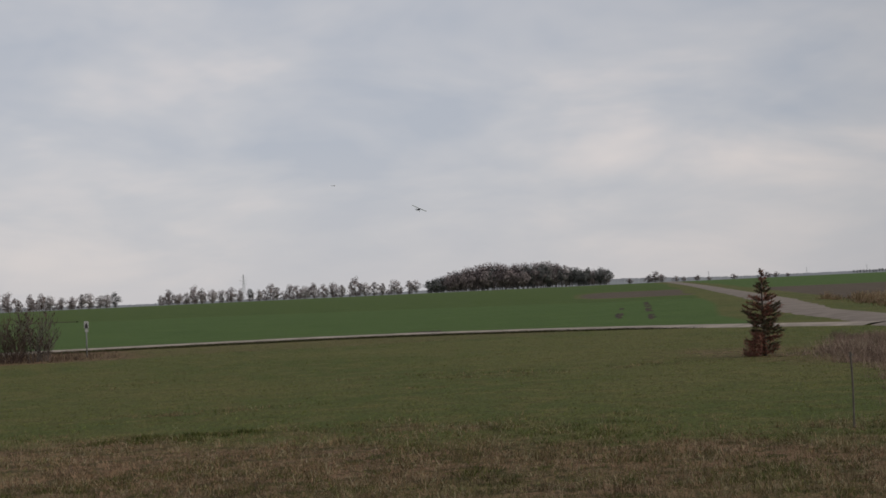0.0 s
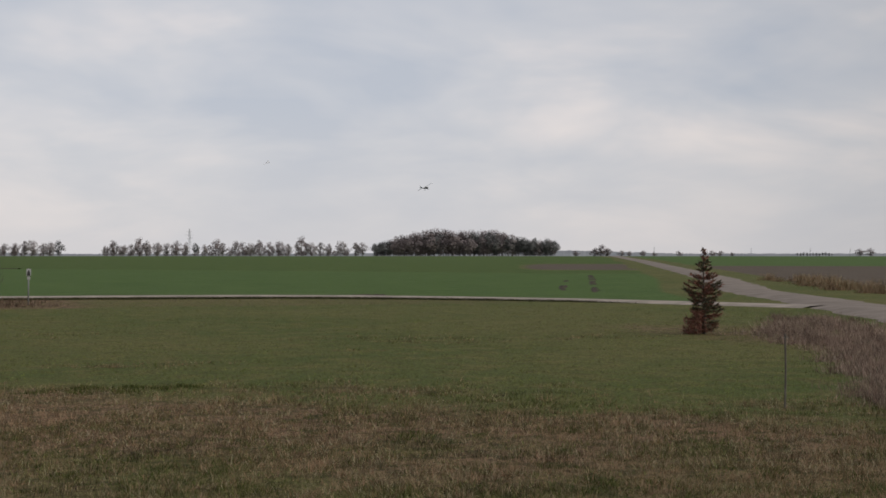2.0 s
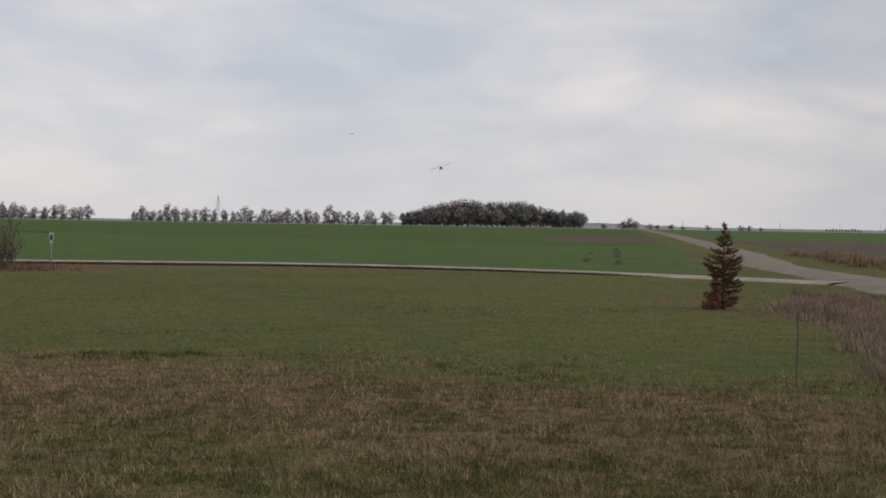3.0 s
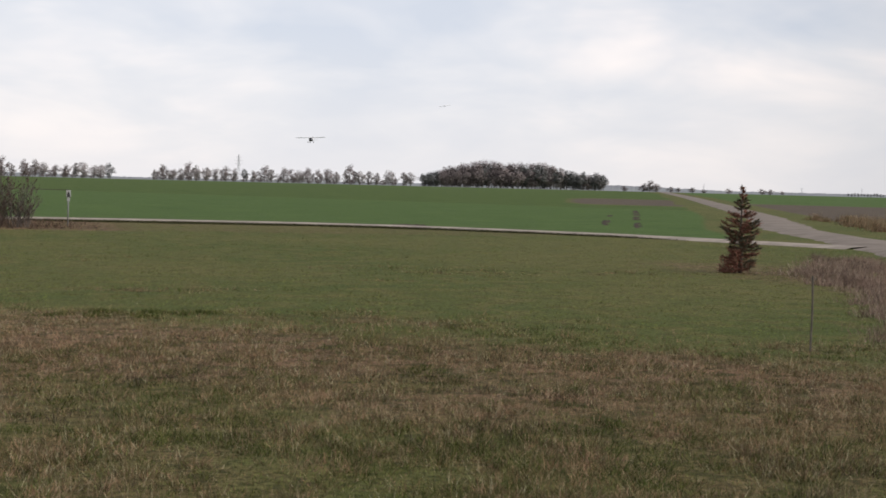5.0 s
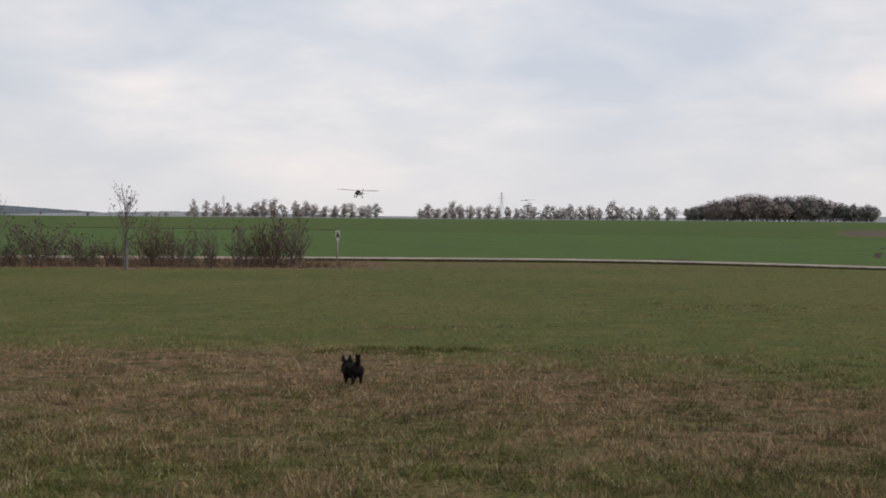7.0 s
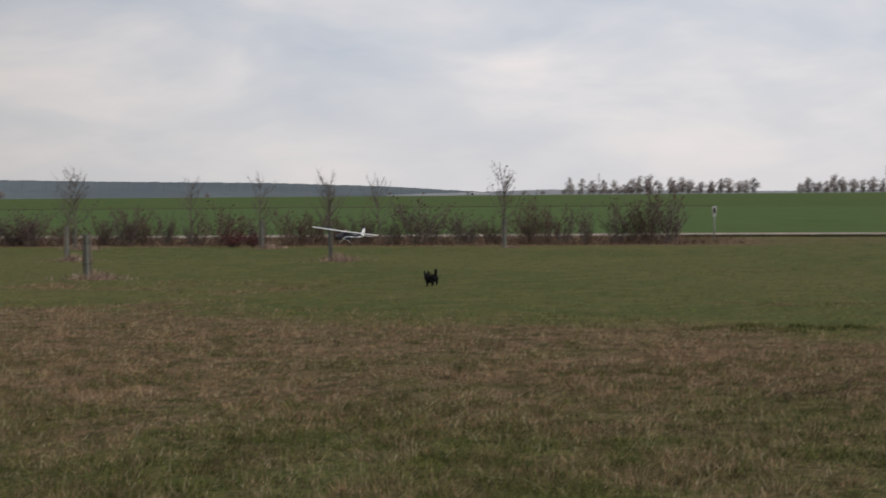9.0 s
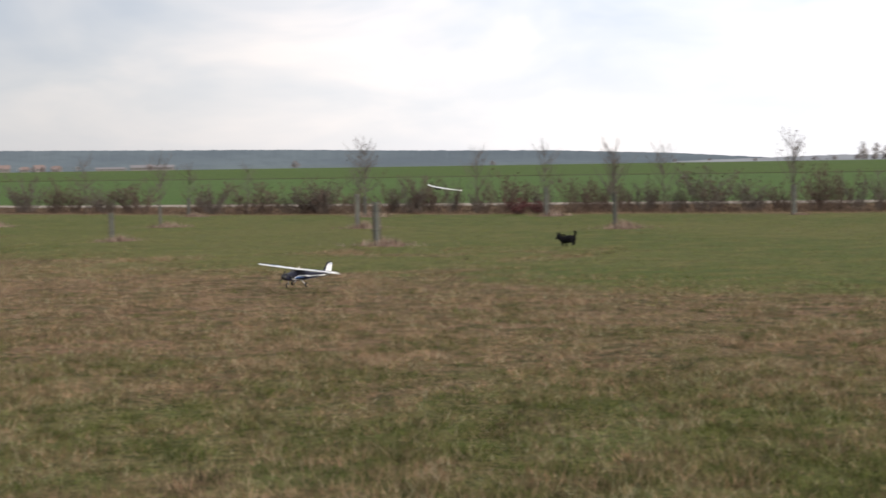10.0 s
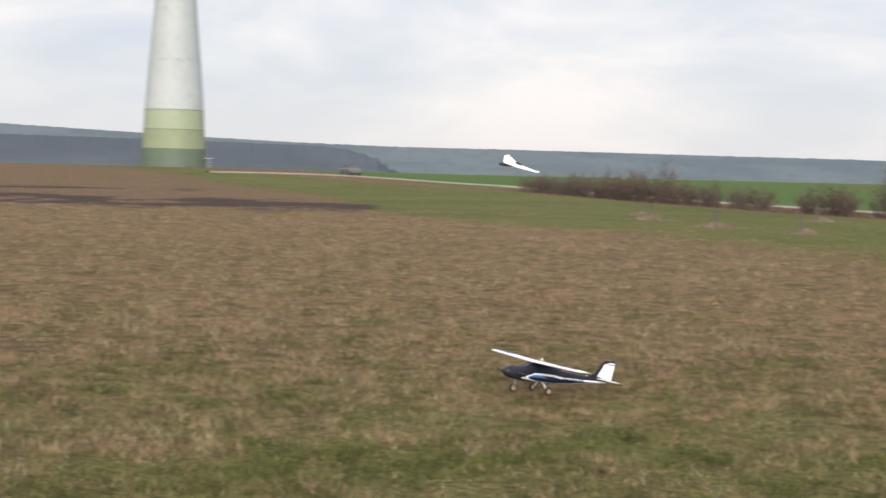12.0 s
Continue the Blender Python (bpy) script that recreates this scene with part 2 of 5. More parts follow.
M = dict(
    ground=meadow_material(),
    gravel=surface("pale_gravel", (0.175, 0.142, 0.116), (0.118, 0.095, 0.075), 0.7, 0.95, bump=0.5, far=0.03),
    path_gravel=surface("bleached_gravel", (0.29, 0.245, 0.205), (0.20, 0.168, 0.14), 0.9, 0.95, bump=0.4, far=0.03),
    verge=blades_material("dark_verge_grass", [(0.030, 0.034, 0.012), (0.042, 0.044, 0.017), (0.055, 0.050, 0.022), (0.036, 0.032, 0.016)]),
    weed_stalk=blades_material("pinkish_dead_stalks", [(0.245, 0.170, 0.136), (0.195, 0.135, 0.108), (0.285, 0.204, 0.160), (0.135, 0.096, 0.073)]),
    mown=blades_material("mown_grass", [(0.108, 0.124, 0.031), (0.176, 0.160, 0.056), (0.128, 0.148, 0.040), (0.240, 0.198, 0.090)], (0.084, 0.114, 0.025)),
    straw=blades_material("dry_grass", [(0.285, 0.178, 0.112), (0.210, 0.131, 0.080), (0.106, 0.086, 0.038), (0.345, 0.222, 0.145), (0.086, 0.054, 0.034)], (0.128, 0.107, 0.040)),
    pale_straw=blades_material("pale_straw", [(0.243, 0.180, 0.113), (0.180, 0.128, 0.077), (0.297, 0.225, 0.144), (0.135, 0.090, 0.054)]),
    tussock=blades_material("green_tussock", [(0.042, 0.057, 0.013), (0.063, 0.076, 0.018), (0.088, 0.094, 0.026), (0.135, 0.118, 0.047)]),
    bank=blades_material("dead_bank_grass", [(0.10, 0.068, 0.048), (0.082, 0.056, 0.04), (0.135, 0.092, 0.066), (0.056, 0.046, 0.026)]),
    dead_weed=blades_material("dark_dead_weeds", [(0.030, 0.022, 0.015), (0.045, 0.032, 0.022), (0.060, 0.042, 0.028), (0.026, 0.022, 0.014)]),
    bark=surface("grey_bark", (0.070, 0.057, 0.048), (0.115, 0.095, 0.08), 6, 0.9, bump=0.5),
    twig=surface("brown_twigs", (0.066, 0.045, 0.036), (0.098, 0.068, 0.054), 3, 0.9, bump=0, island=True),
    twig_grey=surface("grey_twigs", (0.070, 0.057, 0.050), (0.105, 0.088, 0.077), 3, 0.9, bump=0, island=True),
    dead_leaf=surface("dry_leaves", (0.085, 0.046, 0.030), (0.040, 0.027, 0.021), 5, 0.8, bump=0, island=True),
    red_leaf=surface("dark_red_leaves", (0.10, 0.024, 0.024), (0.06, 0.018, 0.018), 5, 0.8, bump=0, island=True),
    # far crowns: paler and greyer than the trees, haze put into the colour
    far_crown=surface("hazed_bare_crowns", (0.285, 0.252, 0.248), (0.335, 0.304, 0.298), 0.1, 0.95, bump=0, island=True, per_thing=0.5),
    rust_crown=surface("hazed_russet_crowns", (0.192, 0.158, 0.156), (0.236, 0.196, 0.192), 0.1, 0.95, bump=0, island=True, per_thing=0.5),
    pine_crown=surface("hazed_pine_crowns", (0.105, 0.108, 0.106), (0.140, 0.140, 0.134), 0.1, 0.95, bump=0, island=True, per_thing=0.5),
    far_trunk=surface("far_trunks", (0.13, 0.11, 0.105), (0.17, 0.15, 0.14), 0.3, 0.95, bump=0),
    needle=surface("green_needles", (0.048, 0.052, 0.028), (0.085, 0.078, 0.042), 4, 0.7, bump=0, island=True),
    rust=surface("rusty_dead_needles", (0.27, 0.095, 0.066), (0.165, 0.080, 0.056), 4, 0.8, bump=0, island=True),
    bramble=surface("dry_brambles", (0.145, 0.105, 0.076), (0.19, 0.14, 0.105), 2, 0.9, bump=0, island=True),
    guard=surface("grey_plastic_guard", (0.09, 0.094, 0.085), (0.066, 0.07, 0.062), 4, 0.6, bump=0.3),
    stake=surface("weathered_stake", (0.12, 0.105, 0.085), (0.075, 0.066, 0.055), 7, 0.9, bump=0.5),
    white=surface("white_foam", (0.72, 0.72, 0.71), (0.66, 0.67, 0.68), 3, 0.45, bump=0.03),
    navy=surface("navy_film", (0.009, 0.010, 0.022), (0.014, 0.015, 0.028), 6, 0.5, bump=0.02, specular=0.25),
    blue=surface("blue_film", (0.06, 0.16, 0.42), (0.05, 0.13, 0.36), 6, 0.3, bump=0),
    black=surface("black_plastic", (0.015, 0.015, 0.016), (0.025, 0.025, 0.026), 9, 0.45, bump=0.05),
    rubber=surface("black_rubber", (0.02, 0.02, 0.02), (0.03, 0.03, 0.03), 30, 0.8, bump=0.1),
    tan=surface("tan_wheel", (0.30, 0.22, 0.13), (0.24, 0.18, 0.10), 20, 0.5, bump=0),
    steel=surface("galvanised_steel", (0.24, 0.245, 0.25), (0.19, 0.195, 0.20), 3, 0.6, 0.4, bump=0.05),
    lattice=surface("pylon_steel", (0.30, 0.31, 0.32), (0.24, 0.25, 0.26), 1, 0.7, 0.2, bump=0),
    fur=surface("black_fur", (0.006, 0.006, 0.007), (0.012, 0.011, 0.012), 25, 0.85, bump=0.6, far=0.01, specular=0.12),
    concrete=surface("tower_paint", (0.36, 0.385, 0.385), (0.335, 0.36, 0.36), 0.12, 0.6, bump=0.05),
    green_a=surface("tower_green_dark", (0.085, 0.115, 0.08), (0.095, 0.125, 0.09), 0.2, 0.6, bump=0.05),
    green_b=surface("tower_green_mid", (0.205, 0.235, 0.145), (0.22, 0.25, 0.16), 0.2, 0.6, bump=0.05),
    green_c=surface("tower_green_light", (0.255, 0.295, 0.205), (0.27, 0.31, 0.22), 0.2, 0.6, bump=0.05),
    # blue-grey instead of wood green: the haze is part of these colours
    hill=hill_material("hazed_far_hill", (0.094, 0.113, 0.129), (0.110, 0.132, 0.146)),
    hill_near=hill_material("hazed_near_rise", (0.070, 0.081, 0.096), (0.084, 0.095, 0.110)),
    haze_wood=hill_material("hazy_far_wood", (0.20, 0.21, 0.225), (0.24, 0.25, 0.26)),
    plaster=surface("house_plaster", (0.17, 0.155, 0.15), (0.14, 0.128, 0.125), 0.3, 0.9, bump=0),
    tiles=surface("red_roof_tiles", (0.185, 0.132, 0.120), (0.160, 0.118, 0.108), 0.3, 0.9, bump=0),
    grey_roof=surface("grey_roof", (0.16, 0.15, 0.155), (0.14, 0.132, 0.135), 0.3, 0.8, bump=0),
    pane=surface("dark_window_glass", (0.05, 0.055, 0.06), (0.07, 0.075, 0.08), 1, 0.15, bump=0),
    silver=surface("silver_car_paint", (0.17, 0.165, 0.17), (0.15, 0.145, 0.15), 2, 0.3, 0.5, bump=0),
    sign_white=surface("sign_white", (0.32, 0.32, 0.31), (0.27, 0.27, 0.265), 5, 0.5, bump=0.03),
    clod=surface("dark_clods", (0.032, 0.025, 0.018), (0.055, 0.042, 0.03), 2, 1.0, bump=0.5),
)


# ---------------------------------------------------------------- mesh helpers
def mesh_of(name, verts, faces, mats, slots=None, smooth=False):
    me = bpy.data.meshes.new(name)
    me.from_pydata([tuple(v) for v in verts], [], [tuple(f) for f in faces])
    for m in mats if isinstance(mats, (list, tuple)) else [mats]:
        me.materials.append(m)
    if slots is not None:
        me.polygons.foreach_set("material_index", slots)
    if smooth:
        me.polygons.foreach_set("use_smooth", [True] * len(me.polygons))
    me.update()
    return me


def part(name, bm, material, parent=None, label="", smooth=False):
    """One mesh object from a bmesh, or from (verts, faces), under a thing or a part."""
    if isinstance(bm, tuple):
        me = mesh_of(name, bm[0], bm[1], material, smooth=smooth)
    else:
        bmesh.ops.recalc_face_normals(bm, faces=bm.faces)
        me = bpy.data.meshes.new(name)
        bm.to_mesh(me)
        bm.free()
        me.materials.append(material)
        if smooth:
            me.polygons.foreach_set("use_smooth", [True] * len(me.polygons))
    ob = new(name, me)
    if parent is not None:
        ob.parent = parent
    return tagged(ob, label) if label else ob


def thing(name, label, category, m=None, group="", kind=""):
    ob = tagged(new(name), label, category, group, kind)
    if m is not None:
        ob.matrix_basis = m
    return ob


def loft(rings, close=True):
    """Rings of equally many points joined into a closed skin."""
    bm = bmesh.new()
    rows = [[bm.verts.new(p) for p in r] for r in rings]
    n = len(rows[0])
    for a, b in zip(rows, rows[1:]):
        for i in range(n):
            bm.faces.new((a[i], a[(i + 1) % n], b[(i + 1) % n], b[i]))
    if close:
        bm.faces.new(rows[0][::-1])
        bm.faces.new(rows[-1])
    return bm


def tube(points, radii, sides=8):
    """A tapered tube along points."""
    rings = []
    for i, p in enumerate(points):
        p = Vector(p)
        d = (Vector(points[min(i + 1, len(points) - 1)]) - Vector(points[max(i - 1, 0)])).normalized()
        a = d.orthogonal().normalized()
        b = d.cross(a)
        if i and rings:
            last = rings[-1][0] - Vector(points[i - 1])
            a = (last - d * last.dot(d)).normalized()
            b = d.cross(a)
        rings.append([p + (a * math.cos(k * math.tau / sides) + b * math.sin(k * math.tau / sides)) * radii[i] for k in range(sides)])
    return loft(rings)


def box(size, at=(0, 0, 0), bevel=0.0):
    bm = bmesh.new()
    bmesh.ops.create_cube(bm, size=1)
    for v in bm.verts:
        v.co = Vector((v.co.x * size[0] + at[0], v.co.y * size[1] + at[1], v.co.z * size[2] + at[2]))
    if bevel:
        bmesh.ops.bevel(bm, geom=bm.edges[:], offset=bevel, segments=2, affect="EDGES", profile=0.6)
    return bm


def ball(rx, ry, rz, at=(0, 0, 0), u=14, v=9, turn=None, rough=0.0, seed=0):
    bm = bmesh.new()
    bmesh.ops.create_uvsphere(bm, u_segments=u, v_segments=v, radius=1)
    for p in bm.verts:
        c = p.co.copy()
        if rough:
            c *= 1 + rough * (noise.noise(c * 3 + Vector((seed, 0, 0))))
        c = Vector((c.x * rx, c.y * ry, c.z * rz))
        if turn:
            c = turn @ c
        p.co = c + Vector(at)
    return bm


def join_bm(*many):
    """Several bmeshes as one."""
    out = bmesh.new()
    for b in many:
        me = bpy.data.meshes.new("tmp")
        b.to_mesh(me)
        b.free()
        out.from_mesh(me)
        bpy.data.meshes.remove(me)
    return out


# ---------------------------------------------------------------- the lie of the land
def smooth(a, b, v):
    t = np.clip((v - a) / (b - a), 0, 1)
    return t * t * (3 - 2 * t)


def land(x, y):
    """Height of the ground."""
    x, y = np.asarray(x, float), np.asarray(y, float)
    r, az = np.hypot(x, y), np.degrees(np.arctan2(-x, y))
    z = 0.0042 * np.clip(r - 90, 0, 430)
    west = smooth(54, 66, az) * (1 - smooth(95, 130, az))
    return z + west * np.clip(2.0 - z, 0, None) * smooth(140, 255, r)


def land_at(x, y):
    return float(land(x, y))


def polar(az, r):
    return -r * math.sin(radians(az)), r * math.cos(radians(az))


LATTICE = np.random.default_rng(71).random((256, 256))


def field(x, y, size, seed=0):
    """Smooth random patches about size metres wide, 0 to 1."""
    u, v = np.asarray(x) / size + 17.3 * seed + 900, np.asarray(y) / size + 9.1 * seed + 900
    i, j = np.floor(u).astype(int), np.floor(v).astype(int)
    a, b = u - i, v - j
    a, b = a * a * (3 - 2 * a), b * b * (3 - 2 * b)
    g = lambda p, q: LATTICE[p % 256, q % 256]
    return (g(i, j) * (1 - a) + g(i + 1, j) * a) * (1 - b) + (g(i, j + 1) * (1 - a) + g(i + 1, j + 1) * a) * b


EDGE_X = [-400, -64, -54, -36, -28, -18, -12.5, -5, 0, 2.6, 5.2, 8.2, 12, 40]
EDGE_Y = [46, 34, 33, 31.5, 28.7, 28, 24.8, 22.4, 19.6, 18.2, 17, 15.8, 13.2, 8]


def dryness(x, y):
    """1 in the unmown meadow, 0 on the mown grass; greener again close by."""
    e = np.interp(x, EDGE_X, EDGE_Y)
    e = e + 5.0 * (field(x, y, 3.4, 1) - 0.5) + 3.4 * (field(x, y, 1.1, 2) - 0.5)
    d = smooth(4.2, -3.6, y - e) * smooth(-72, -60, x)
    d = np.maximum(d, 0.62 * smooth(0.60, 0.85, field(x, y, 5.0, 8) * 0.65 + field(x, y, 1.4, 9) * 0.35) * smooth(24, 4, y - e))
    r, az = np.hypot(x, y), np.degrees(np.arctan2(-x, y))
    far_west = smooth(9, -9, r + 12 * (field(x, y, 8, 3) - 0.5) - np.interp(az, [58, 61.4, 63.3, 66, 69, 75, 100], [20, 74, 112, 145, 205, 270, 300])) * smooth(57, 60, az) * (0.42 + 0.58 * smooth(9.5, 19, r)) * (0.7 + 0.3 * field(x, y, 1.3, 4) + 0.3 * field(x, y, 0.5, 5))
    return np.maximum(d * (0.40 + 0.60 * smooth(9.5, 18, r)) * (0.55 + 0.45 * field(x, y, 1.3, 4) + 0.4 * field(x, y, 0.5, 5)), far_west) * (1 - 0.5 * smooth(70, 110, az) * smooth(200, 300, r))


PATH_X = [-400, -126, -95, -70, -40, -20, 2, 6.4, 13.4, 17.8, 21.5, 24.7, 26.5]
PATH_Y = [130, 92, 79, 71.5, 67, 66, 66.5, 66.5, 65.5, 63.5, 60, 56, 52.5]


def path_y(x):
    return np.interp(x, PATH_X, PATH_Y)


ROAD = [(25, 33), (29.5, 44), (33.4, 53.5), (40, 70.5), (55.2, 101.5), (89.4, 178), (126.8, 261.5), (210, 452), (250, 542)]
ROAD_W = [3.6, 3.7, 3.6, 3.3, 3.2, 3.2, 3.4, 3.8, 4.0]


FIELD_EDGE_AZ = [-22, -20, -7.4, -0.8, 7, 11.7, 19, 24.6, 41]
FIELD_EDGE_R = [142, 146, 168, 182, 186, 190, 193, 199, 236]


def road_x(y):
    return np.interp(y, [p[1] for p in ROAD], [p[0] for p in ROAD])


def build_ground():
    fine = list(np.arange(-42, 84.01, 0.5))
    coarse = list(np.arange(88, 318, 6.0))
    az = np.radians(np.array(fine + coarse))
    r = [0.0]
    v = 1.2
    while v < 4600:
        r.append(v)
        v *= 1.024
    r = np.array(r[1:])
    n, k = len(az), len(r)
    X, Y = -np.outer(r, np.sin(az)), np.outer(r, np.cos(az))
    Z = land(X, Y)
    rr = np.hypot(X, Y)
    verts = np.stack([X, Y, Z], -1).reshape(-1, 3)
    verts = np.vstack([verts, [[0, 0, 0]]])
    i, j = np.meshgrid(np.arange(k - 1), np.arange(n), indexing="ij")
    a, b = i * n + j, i * n + (j + 1) % n
    quads = np.stack([a, a + n, b + n, b], -1).reshape(-1, 4)[:, ::-1]
    faces = quads.tolist() + [(k * n, (q + 1) % n, q) for q in range(n)]
    me = mesh_of("ground", verts.tolist(), faces, M["ground"], smooth=True)
    A = np.degrees(np.arctan2(-X, Y))
    beyond = smooth(1.0, 3.5, Y - path_y(X))
    left_of_road = smooth(2.0, -1.0, X - road_x(Y) + 5.5)
    crop_zone = beyond * left_of_road
    edge = np.interp(A, FIELD_EDGE_AZ, FIELD_EDGE_R)
    light = crop_zone * np.maximum(1 - smooth(-4, 4, rr - edge), 0.8 * smooth(40, 46, A))
    dark = crop_zone * smooth(-4, 4, rr - edge) * (1 - smooth(40, 46, A))
    right = smooth(3, 7, X - road_x(Y)) * smooth(55, 60, Y)
    soil = right * smooth(78, 105, rr) * (1 - smooth(205, 215, rr)) + smooth(0.4, 0.6, crop_zone) * smooth(-20.5, -22.5, A) * smooth(150, 185, rr) * (1 - smooth(205, 265, rr))
    light = light * (1 - smooth(0.2, 0.5, soil))
    light = np.maximum(light, right * smooth(205, 215, rr))
    dark = dark * (1 - smooth(0.2, 0.5, soil))
    bank = 1.1 * smooth(-1.6, -0.6, Y - np.interp(X, [-128, -93, -62, -38, -27, -8, 60], [86, 72.5, 62, 59, 56, 55.2, 56])) * (1 - smooth(-1.5, -0.5, Y - path_y(X))) * (0.38 + 0.62 * smooth(6, 3, X)) * smooth(26, 20, X)
    weeds = 0.62 * smooth(0, 3, X - 14) * smooth(14, 20, Y) * (1 - smooth(34, 40, Y)) * smooth(16, 6, X - 10)
    dry = np.maximum.reduce([dryness(X, Y), bank, weeds]) * (1 - np.clip(light + dark, 0, 1))
    ragged = 0.1 + 1.25 * field(A * 0.45, rr / 5.0, 1.0, 6) + 0.9 * (field(A * 1.3, rr / 2.5, 1.0, 7) - 0.5)
    strip_a = np.exp(-((rr - 80 - 0.45 * (A - 61)) / 14.0) ** 2) * smooth(60.0, 62.5, A) * (1 - smooth(80, 90, A))
    strip_b = np.exp(-((rr - 124) / 7.0) ** 2) * smooth(66, 68, A) * (1 - smooth(80, 90, A))
    dirt = np.clip(np.maximum(strip_a, strip_b * 0.9) * ragged * 1.25, 0, 1)
    for name, data in (("dry", dry), ("crop", light), ("older_crop", dark), ("soil", np.clip(soil, 0, 1)), ("dirt", dirt)):
        at = me.attributes.new(name, "FLOAT", "POINT")
        at.data.foreach_set("value", np.append(data.ravel(), 0.3).astype(np.float32))
    tagged(new("ground", me), "autumn meadow and green crop fields under an overcast sky", "ground", kind="structure")


def ribbon(name, pts, widths, label, lift=0.03, seed=1, material="gravel", category="track"):
    """A gravel track with ragged edges, laid on the ground."""
    rnd = random.Random(seed)
    P, Wd = [], []
    for (a, b), (wa, wb) in zip(zip(pts, pts[1:]), zip(widths, widths[1:])):
        a, b = Vector(a), Vector(b)
        n = max(2, int((b - a).length / 1.3))
        for i in range(n):
            P.append(a.lerp(b, i / n))
            Wd.append(wa + (wb - wa) * i / n)
    P.append(Vector(pts[-1]))
    Wd.append(widths[-1])
    verts, faces = [], []
    for i, p in enumerate(P):
        d = (P[min(i + 1, len(P) - 1)] - P[max(i - 1, 0)]).normalized()
        s = Vector((d.y, -d.x))
        for k in range(5):
            u = (k / 4 - 0.5) * Wd[i] + (rnd.uniform(-0.22, 0.22) if k in (0, 4) else 0)
            q = p + s * u
            z = land_at(q.x, q.y) + (lift if 0 < k < 4 else -0.02) + (0.025 if k == 2 else 0)
            verts.append((q.x, q.y, z))
        if i:
            o = (i - 1) * 5
            faces += [(o + k, o + k + 5, o + k + 6, o + k + 1) for k in range(4)]
    me = mesh_of(name, verts, faces, M[material], smooth=True)
    tagged(new(name, me), label, category, kind="structure")


def build_tracks():
    xs = [-126, -110, -95, -80, -70, -55, -40, -20, -8, 2, 6.4, 13.4, 17.8, 21.5, 24.7, 26.5, 29]
    ribbon("path", [(x, float(path_y(x)) + 1.8 - max(0, x - 13) * 0.03) for x in xs[:-1]] + [(29.5, 47)], [2.6] * 12 + [2.7, 2.8, 2.8, 2.8, 3.2], "pale gravel farm track along the green field", 0.06, 3, "path_gravel")
    ribbon("furrow", [polar(a, float(np.interp(a, FIELD_EDGE_AZ, FIELD_EDGE_R))) for a in np.arange(-3, 40.1, 1.72)], [0.9] * 26, "dark furrow between the young and the older crop", 0.07, 6, "verge", "furrow")
    ribbon("road", ROAD, ROAD_W, "wide pale gravel road running off between the fields", 0.09, 4)
    ribbon("far_track", [(-126, 93.8), polar(56.2, 190), polar(59.8, 205), polar(62, 211), polar(64, 208), polar(67.3, 205)], [2.8, 3.4, 3.6, 3.8, 3.8, 3.6], "pale gravel track beyond the hedge", 0.1, 5, "path_gravel")


def ridge(name, profile, dist, base, material, label, seed, uneven=1.0):
    """A long wooded rise: an uneven crest of tree tops with depth behind it."""
    rnd = random.Random(seed)
    az0, az1 = profile[0][0], profile[-1][0]
    n = int(abs(az1 - az0) / 0.05)
    verts, faces = [], []
    for i in range(n + 1):
        a = az0 + (az1 - az0) * i / n
        e = np.interp(a, [p[0] for p in profile], [p[1] for p in profile])
        top = 1.8 + dist * math.tan(radians(e)) + uneven * dist * 0.00028 * (noise.noise(Vector((a * 3, seed, 0))) + 0.8 * noise.noise(Vector((a * 11, seed, 3)))) + rnd.uniform(-1, 1) * dist * 0.00012 * uneven
        for rr, z in ((dist * 0.97, base), (dist * 0.972, base + (top - base) * 0.25), (dist, max(top, base + 0.5)), (dist * 1.06, max(top * 0.8, base))):
            x, y = polar(a, rr)
            verts.append((x, y, z))
        if i:
            o = (i - 1) * 4
            faces += [(o + k, o + k + 4, o + k + 5, o + k + 1) for k in range(3)]
    me = mesh_of(name, verts, faces, material)
    tagged(new(name, me), label, "backdrop", kind="structure")


def build_hills():
    crest = [(0, -0.06), (2.9, 0.02), (5.4, 0.13), (9.1, 0.37), (13.3, 0.52), (19.5, 0.61), (23.4, 0.69), (29.5, 0.74), (35.8, 0.80), (40, 0.78), (44.1, 0.87), (48.2, 0.9), (52.1, 0.94), (56.2, 0.97), (60.4, 0.98), (64.2, 1.06), (67.3, 1.16), (69.7, 1.26), (74.6, 1.46), (90, 1.5), (110, 1.0), (130, 0.2)]
    ridge("far_hills", crest, 3600, -2, M["hill"], "wooded hills on the horizon, blue-grey with painted-in haze", 2)
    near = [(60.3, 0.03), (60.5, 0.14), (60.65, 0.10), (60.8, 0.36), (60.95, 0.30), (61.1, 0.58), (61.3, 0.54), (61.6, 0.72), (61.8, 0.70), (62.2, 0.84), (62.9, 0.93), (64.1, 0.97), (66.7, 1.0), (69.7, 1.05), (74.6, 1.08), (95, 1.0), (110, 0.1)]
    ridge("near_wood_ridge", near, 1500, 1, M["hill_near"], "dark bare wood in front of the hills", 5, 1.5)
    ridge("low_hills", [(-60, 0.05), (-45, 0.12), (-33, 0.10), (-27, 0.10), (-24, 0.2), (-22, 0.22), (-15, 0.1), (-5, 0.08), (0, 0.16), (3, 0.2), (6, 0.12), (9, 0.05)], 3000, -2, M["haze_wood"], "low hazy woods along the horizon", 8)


build_ground()
build_tracks()
build_hills()


